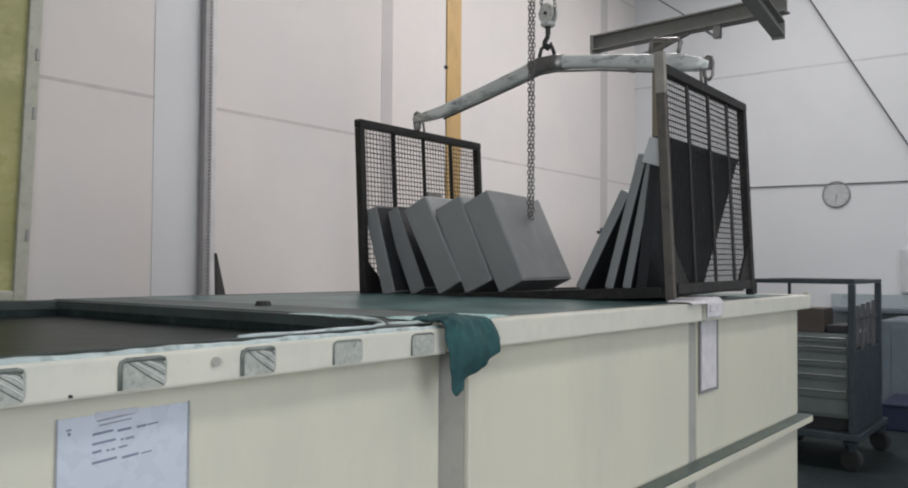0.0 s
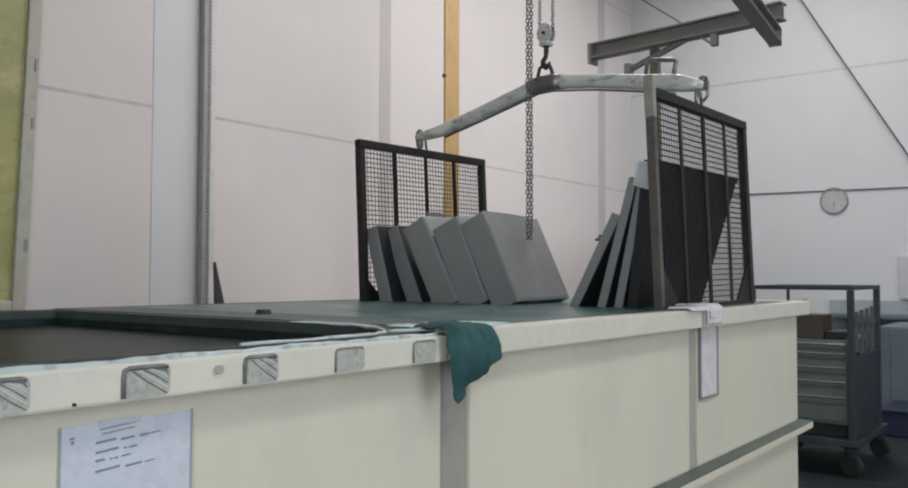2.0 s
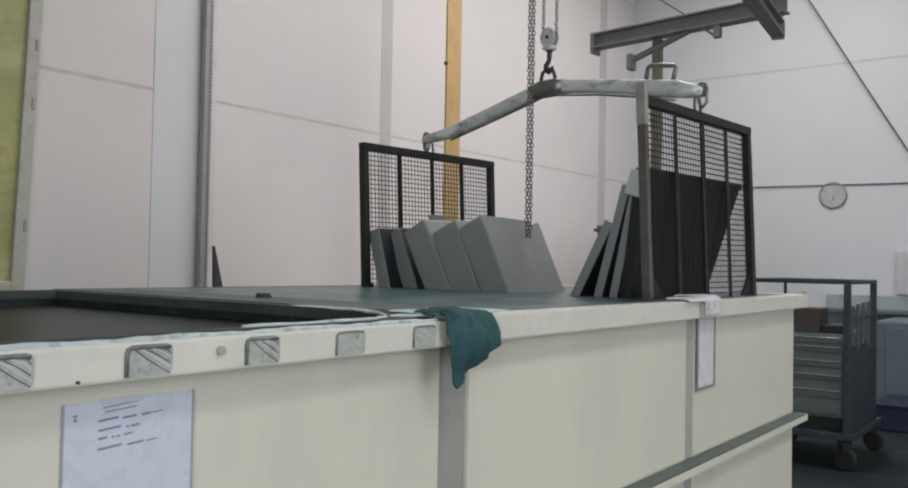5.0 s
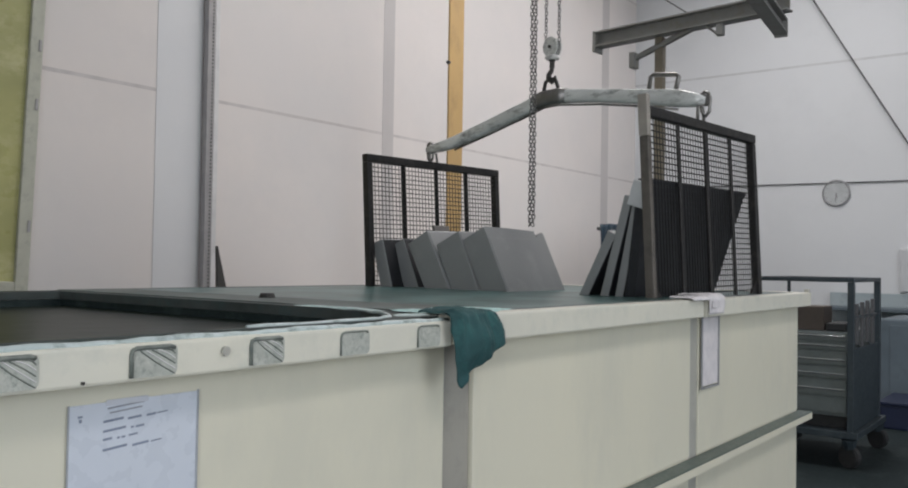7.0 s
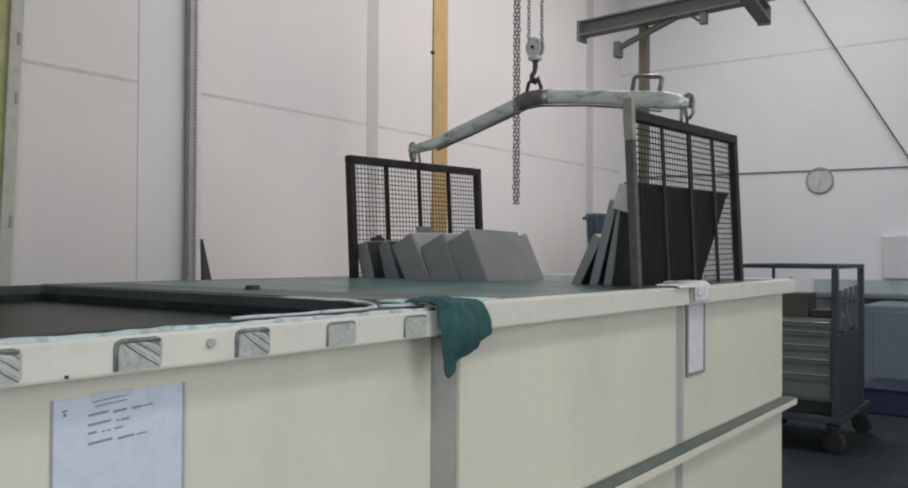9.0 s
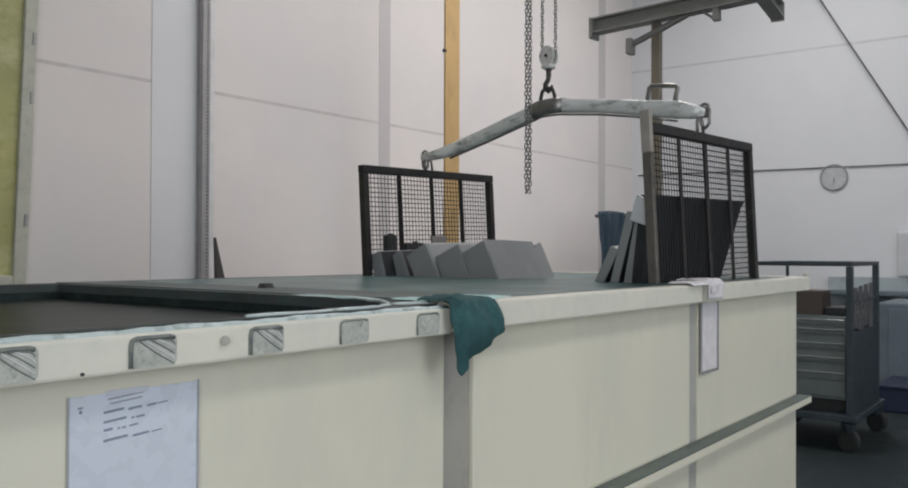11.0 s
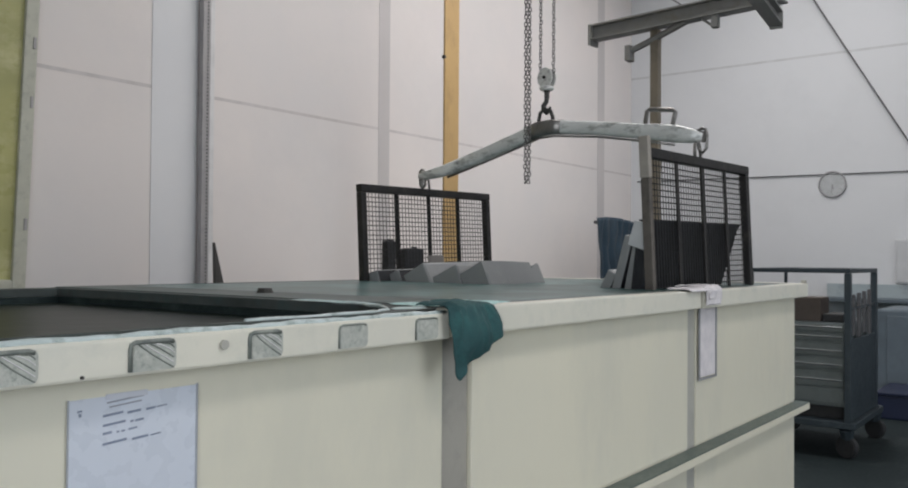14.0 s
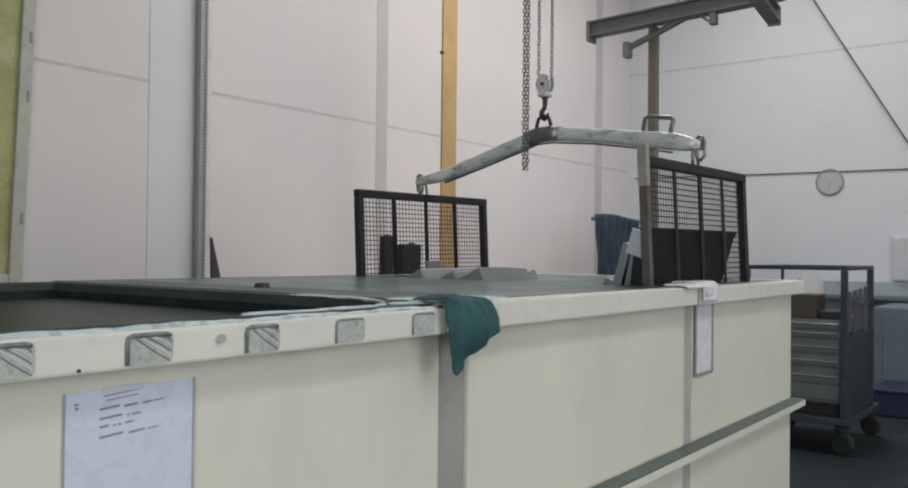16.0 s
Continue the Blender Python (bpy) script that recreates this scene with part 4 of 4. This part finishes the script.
part("hook", tube([(0, 0, 0.04), (0, 0.002, 0.026), (0, 0.013, 0.013), (0, 0.013, -0.003), (0, 0, -0.012), (0, -0.012, -0.005), (0, -0.014, 0.007)], [0.008, 0.008, 0.009, 0.010, 0.009, 0.007, 0.004], 8), M_hook, block, "dark forged hook", True)
part("neck", tube([(0, 0, 0.063), (0, 0, 0.070), (0, 0, 0.078)], [0.020, 0.027, 0.022], 14), M_block, block, "", True)
for sx in (-1, 1):
    tmp = disc(0.030, 0.009, 0.015, 24)
    bmesh.ops.transform(tmp, matrix=Matrix.Translation((0, 0, 0.107)) @ Matrix.Rotation(radians(90), 4, 'Y') @ Matrix.Diagonal((1.15, 1, sx, 1)), verts=tmp.verts)
    part("cheek_plate", tmp, M_block, block)
tmp = disc(0.024, -0.0085, 0.0085, 20)
bmesh.ops.transform(tmp, matrix=Matrix.Translation((0, 0, 0.107)) @ Matrix.Rotation(radians(90), 4, 'Y'), verts=tmp.verts)
part("sheave", tmp, M_steel, block)
part("pin", tube([(-0.02, 0, 0.107), (0.02, 0, 0.107)], 0.006, 10), M_hook, block)
lm = chain(block, (0, 0.027, 0.117), 80, 0.016, 0.0092, 0.0017)
chain(block, (0, -0.027, 0.117), 80, 0.016, 0.0092, 0.0017, 0, lm)

hand = empty("hand_chain", "steel hand chain hanging in a narrow loop", "chain")
hm = link_mesh(0.0165, 0.0102, 0.0019)
chain(hand, (0, 0.0050, 0.016), 118, 0.0165, 0.0102, 0.0019, 0, hm)
chain(hand, (0.006, -0.0050, 0.016), 118, 0.0165, 0.0102, 0.0019, 45, hm)
for i, (yy, zz, rr) in enumerate(((0.0038, 0.003, 35), (-0.0038, 0.003, -35))):
    ob = new("link", hm)
    ob.parent = hand
    ob.matrix_local = pose(0.002, yy, zz, rr, 0, 90 * i)

# ---- behind the tanks ----
for x, w, z, mt, lab in ((4.069, 0.092, 1.44, M_dkbox, "dark grey plastic canister behind the tanks"), (4.249, 0.196, 1.394, M_dkbox, "dark grey rounded plastic canister behind the tanks")):
    c = empty("canister", lab, "canister", "canisters")
    part("body", box((x, 3.60, 0), (x + w, 3.65, z), 0.014), mt, c)
    part("cap", tube([(x + w * 0.6, 3.625, z - 0.002), (x + w * 0.6, 3.625, z + 0.010)], 0.020, 12), mt, c)

rack = empty("tarp_rack", "steel rack with a dark blue tarp hung on it", "rack")
RX0, RX1, RY = 8.44, 9.70, 4.45
for x in (RX0 + 0.30, RX1 - 0.05):
    part("upright", box((x - 0.02, RY - 0.02, 0), (x + 0.02, RY + 0.02, 1.72), 0.004), M_cart, rack)
part("rail", tube([(RX0 + 0.06, RY, 1.742), (RX1 + 0.2, RY, 1.752)], 0.020, 8), M_cable, rack)
tarp = None
bm = bmesh.new()
nx, nz = 60, 24
g = []
for i in range(nx + 1):
    u = i / nx
    cl = []
    for j in range(nz + 1):
        v = j / nz
        wv = math.sin(u * 21 + 1.5 * math.sin(v * 3)) * 0.05 * (0.3 + v) + 0.05 * noise.noise(Vector((u * 7, v * 3, 5)))
        cl.append(bm.verts.new((RX0 - 0.02 + u * 1.10 + 0.03 * v * math.sin(u * 9), RY - 0.06 - abs(wv), 1.785 + 0.02 * math.sin(u * 5) - v * (0.95 + 0.1 * math.sin(u * 8)))))
    g.append(cl)
for i in range(nx):
    for j in range(nz):
        bm.faces.new((g[i][j], g[i + 1][j], g[i + 1][j + 1], g[i][j + 1]))
tp = tagged(finish(bm, "tarp", M_tarp, smooth=True), "dark blue plastic tarp hanging in folds on a rail", "tarp")
md = tp.modifiers.new("thick", 'SOLIDIFY')
md.thickness = 0.012

# ---- tool trolley ----
cart = empty("tool_trolley", "dark steel workshop trolley on castors with a drawer unit", "trolley")
CX0, CX1, CY0, CY1, CT = 6.14, 6.97, 1.315, 1.96, 1.246
for x, y in ((CX0, CY0), (CX1, CY0), (CX0, CY1), (CX1, CY1)):
    big = 0.042 if y == CY0 else 0.022
    part("post", box((x, y, 0.25), (x + big, y + big, CT), 0.004), M_cart, cart)
for y in (CY0, CY1):
    part("top_rail", box((CX0, y, CT + 0.001), (CX1 + 0.042, y + 0.03, CT + 0.03), 0.004), M_cart, cart)
for x in (CX0, CX1):
    part("top_rail", box((x, CY0 + 0.031, CT + 0.001), (x + 0.03, CY1 - 0.001, CT + 0.03), 0.004), M_cart, cart)
part("deck", box((CX0 - 0.01, CY0 - 0.03, 0.205), (CX1 + 0.09, CY1 + 0.03, 0.249), 0.006), M_cart, cart)
part("side_panel", box((CX0 + 0.043, CY0 + 0.008, 0.251), (CX1 - 0.001, CY0 + 0.02, 0.80), 0.003), M_cart, cart, "dark sheet side panel")
for x, y in ((CX0 + 0.03, CY0 + 0.035), (CX1 + 0.05, CY0 + 0.025), (CX0 + 0.07, CY1 - 0.03), (CX1 - 0.02, CY1 - 0.03)):
    cst = part("castor", tube([(x, y, 0.204), (x + 0.02, y, 0.14)], [0.050, 0.040], 8), M_cart, cart)
    tmp = bmesh.new()
    bmesh.ops.create_cone(tmp, cap_ends=True, segments=24, radius1=0.077, radius2=0.077, depth=0.052, matrix=Matrix.Translation((x + 0.03, y, 0.078)) @ Matrix.Rotation(radians(65), 4, 'Z') @ Matrix.Rotation(radians(90), 4, 'X'))
    bmesh.ops.bevel(tmp, geom=list(tmp.edges), offset=0.008, segments=2, affect='EDGES')
    part("wheel", tmp, M_rubber, cst, "black rubber wheel")
for i in range(4):
    x = CX0 + 0.14 + i * 0.17
    part("hung_tool", box((x, CY0 + 0.01, 0.82 - 0.02 * (i % 2)), (x + 0.06, CY0 + 0.03, 1.10 + 0.008 * i), 0.006), M_cable, cart, "dark tool hung on the side")
part("tool_rail", box((CX0 + 0.043, CY0 + 0.012, 1.00), (CX1 - 0.001, CY0 + 0.022, 1.02), 0.002), M_cart, cart)

dr = empty("drawer_unit", "grey metal drawer unit standing in the trolley", "drawer unit")
DX = 6.20
part("carcass", box((DX + 0.012, CY0 + 0.05, 0.338), (CX1 - 0.06, CY1 - 0.005, 0.908), 0.004), M_drawer, dr)
part("plinth", box((DX + 0.06, CY0 + 0.06, 0.2495), (CX1 - 0.07, CY1 - 0.015, 0.337), 0.004), M_rubber, dr, "dark recessed plinth")
zs = [0.358, 0.470, 0.589, 0.677, 0.780, 0.842, 0.908]
for a, b in zip(zs, zs[1:]):
    dw = part("drawer", box((DX - 0.006, CY0 + 0.056, a + 0.005), (DX + 0.0115, CY1 - 0.012, b - 0.006), 0.004), M_drawer, dr)
    if a > 0.4:
        hz = (a + b) / 2 + (0.004 if b - a < 0.08 else -0.008)
        part("handle", tube([(DX - 0.018, CY0 + 0.065, hz - 0.001), (DX - 0.020, CY1 - 0.14, hz + 0.001)], 0.0075, 8), M_chrome, dw, "bright metal handle strip")
tagged(finish(box((6.24, 1.53, 0.909), (6.48, 1.78, 1.075), 0.006), "carton", M_card), "brown cardboard carton on the drawer unit", "box")
tagged(finish(box((6.24, 1.385, 0.909), (6.52, 1.518, 0.965), 0.010), "tool_case", M_rubber), "flat black tool case on the drawer unit", "case")

# ---- by the far wall ----
mc = empty("machine_cabinet", "grey-blue machine cabinet by the wall", "machine")
part("body", box((8.8, 0.44, 0.10), (9.7, 1.66, 0.88), 0.02), M_machine, mc)
part("foot_rail", box((8.85, 0.50, 0), (9.65, 1.58, 0.099), 0.005), M_rubber, mc)
part("door", box((8.785, 0.52, 0.16), (8.799, 1.57, 0.82), 0.004), M_machine, mc)
part("top_unit", box((8.9, 0.53, 0.881), (9.5, 1.10, 1.02), 0.015), M_dkbox, mc, "dark unit on top")
cr = empty("plastic_crate", "navy blue plastic crate on the floor", "crate")
part("body", box((7.95, 0.60, 0.0), (8.60, 1.50, 0.20), 0.015), M_bluebox, cr)
part("rim", box((7.935, 0.585, 0.201), (8.615, 1.515, 0.225), 0.006), M_bluebox, cr)
bench = empty("work_bench", "grey work bench by the wall", "bench")
part("bench_top", box((10.55, -0.6, 0.86), (10.93, 2.6, 0.90), 0.006), M_machine, bench)
for y in (-0.55, 1.0, 2.52):
    part("leg", box((10.6, y, 0), (10.66, y + 0.06, 0.859), 0.004), M_cart, bench)
part("back_board", box((10.9, -0.6, 0.901), (10.96, 2.6, 1.06), 0.004), M_dado, bench)


# ---- what moves ----
BASKET = [
    (0, 3.371, 2.007, 2.055, -2.61, -0.50, 2.07),
    (0.5, 3.373, 2.005, 2.042, -2.59, -0.68, 1.62),
    (1, 3.375, 2.005, 2.031, -2.55, -0.81, 0.98),
    (1.5, 3.375, 2.009, 2.018, -2.35, -0.86, 0.35),
    (2, 3.375, 2.010, 2.003, -2.09, -0.78, -0.25),
    (2.5, 3.373, 2.012, 1.995, -2.06, -0.66, -0.83),
    (3, 3.376, 2.008, 1.981, -2.07, -0.63, -1.54),
    (3.5, 3.378, 2.007, 1.967, -2.07, -0.58, -2.14),
    (4, 3.379, 2.008, 1.955, -2.09, -0.65, -2.55),
    (6.5, 3.380, 2.006, 1.897, -2.81, -0.69, -3.69),
    (7, 3.380, 2.005, 1.883, -2.78, -0.73, -3.66),
    (7.5, 3.379, 2.009, 1.871, -2.69, -0.68, -3.50),
    (8, 3.378, 2.011, 1.856, -2.57, -0.55, -3.30),
    (8.5, 3.376, 2.011, 1.844, -2.53, -0.67, -3.15),
    (11, 3.375, 2.001, 1.779, -2.57, -1.16, -2.41),
    (11.5, 3.375, 2.000, 1.770, -2.62, -1.19, -2.28),
    (12, 3.373, 2.005, 1.757, -2.57, -1.12, -2.26),
    (12.5, 3.374, 2.005, 1.749, -2.58, -1.09, -2.05),
    (13, 3.376, 2.007, 1.734, -2.42, -1.01, -2.03),
    (13.5, 3.377, 2.009, 1.725, -2.47, -0.94, -1.98),
    (14, 3.379, 2.010, 1.711, -2.42, -0.85, -1.92),
    (14.5, 3.380, 2.010, 1.698, -2.46, -0.75, -1.90),
    (15, 3.380, 2.011, 1.687, -2.50, -0.66, -1.85),
    (15.5, 3.382, 2.009, 1.677, -2.59, -0.60, -1.75),
    (16, 3.381, 2.010, 1.664, -2.57, -0.52, -1.73),
]
# end of the hand chain's loop
HAND = [
    (0, 1.998, 1.556),
    (0.5, 1.993, 1.541),
    (1, 1.991, 1.539),
    (1.5, 1.997, 1.535),
    (2, 2.001, 1.502),
    (4, 2.006, 1.454),
    (6.5, 2.005, 1.495),
    (7, 2.007, 1.507),
    (7.5, 2.013, 1.515),
    (8, 2.008, 1.527),
    (8.5, 2.010, 1.544),
    (11, 2.015, 1.597),
    (11.5, 1.999, 1.605),
    (12, 2.027, 1.620),
    (12.5, 1.997, 1.629),
    (13, 2.022, 1.638),
    (13.5, 2.001, 1.647),
    (14, 2.014, 1.666),
    (14.5, 2.009, 1.674),
    (15, 2.006, 1.687),
    (15.5, 2.009, 1.700),
    (16, 2.011, 1.708),
]


def grow(things, k):
    """Enlarge things drawn in units of k metres, each mesh once."""
    done = set()
    for thing in things:
        for ob in thing.children_recursive + [thing]:
            if ob is not thing:
                ob.location *= k
            if ob.data and ob.data.name not in done:
                done.add(ob.data.name)
                ob.data.transform(Matrix.Scale(k, 4))


grow([basket, spread, block, hand] + [ob for ob, _ in LOAD], SB)


def motions():
    at = [(t, pose(x, y, z, rx, ry, rz)) for t, x, y, z, rx, ry, rz in BASKET]
    walk(basket, at)
    walk(spread, at)
    for ob, local in LOAD:
        walk(ob, [(t, m @ local) for t, m in at])
    walk(block, [(t, Matrix.Translation(m @ Vector((-0.02, -0.018, 0.302))) @ pose(0, 0, 0, 0, 0, -4)) for t, m in at])
    walk(hand, [(t, pose(3.2, y, z, 0, 0, 12)) for t, y, z in HAND])


motions()
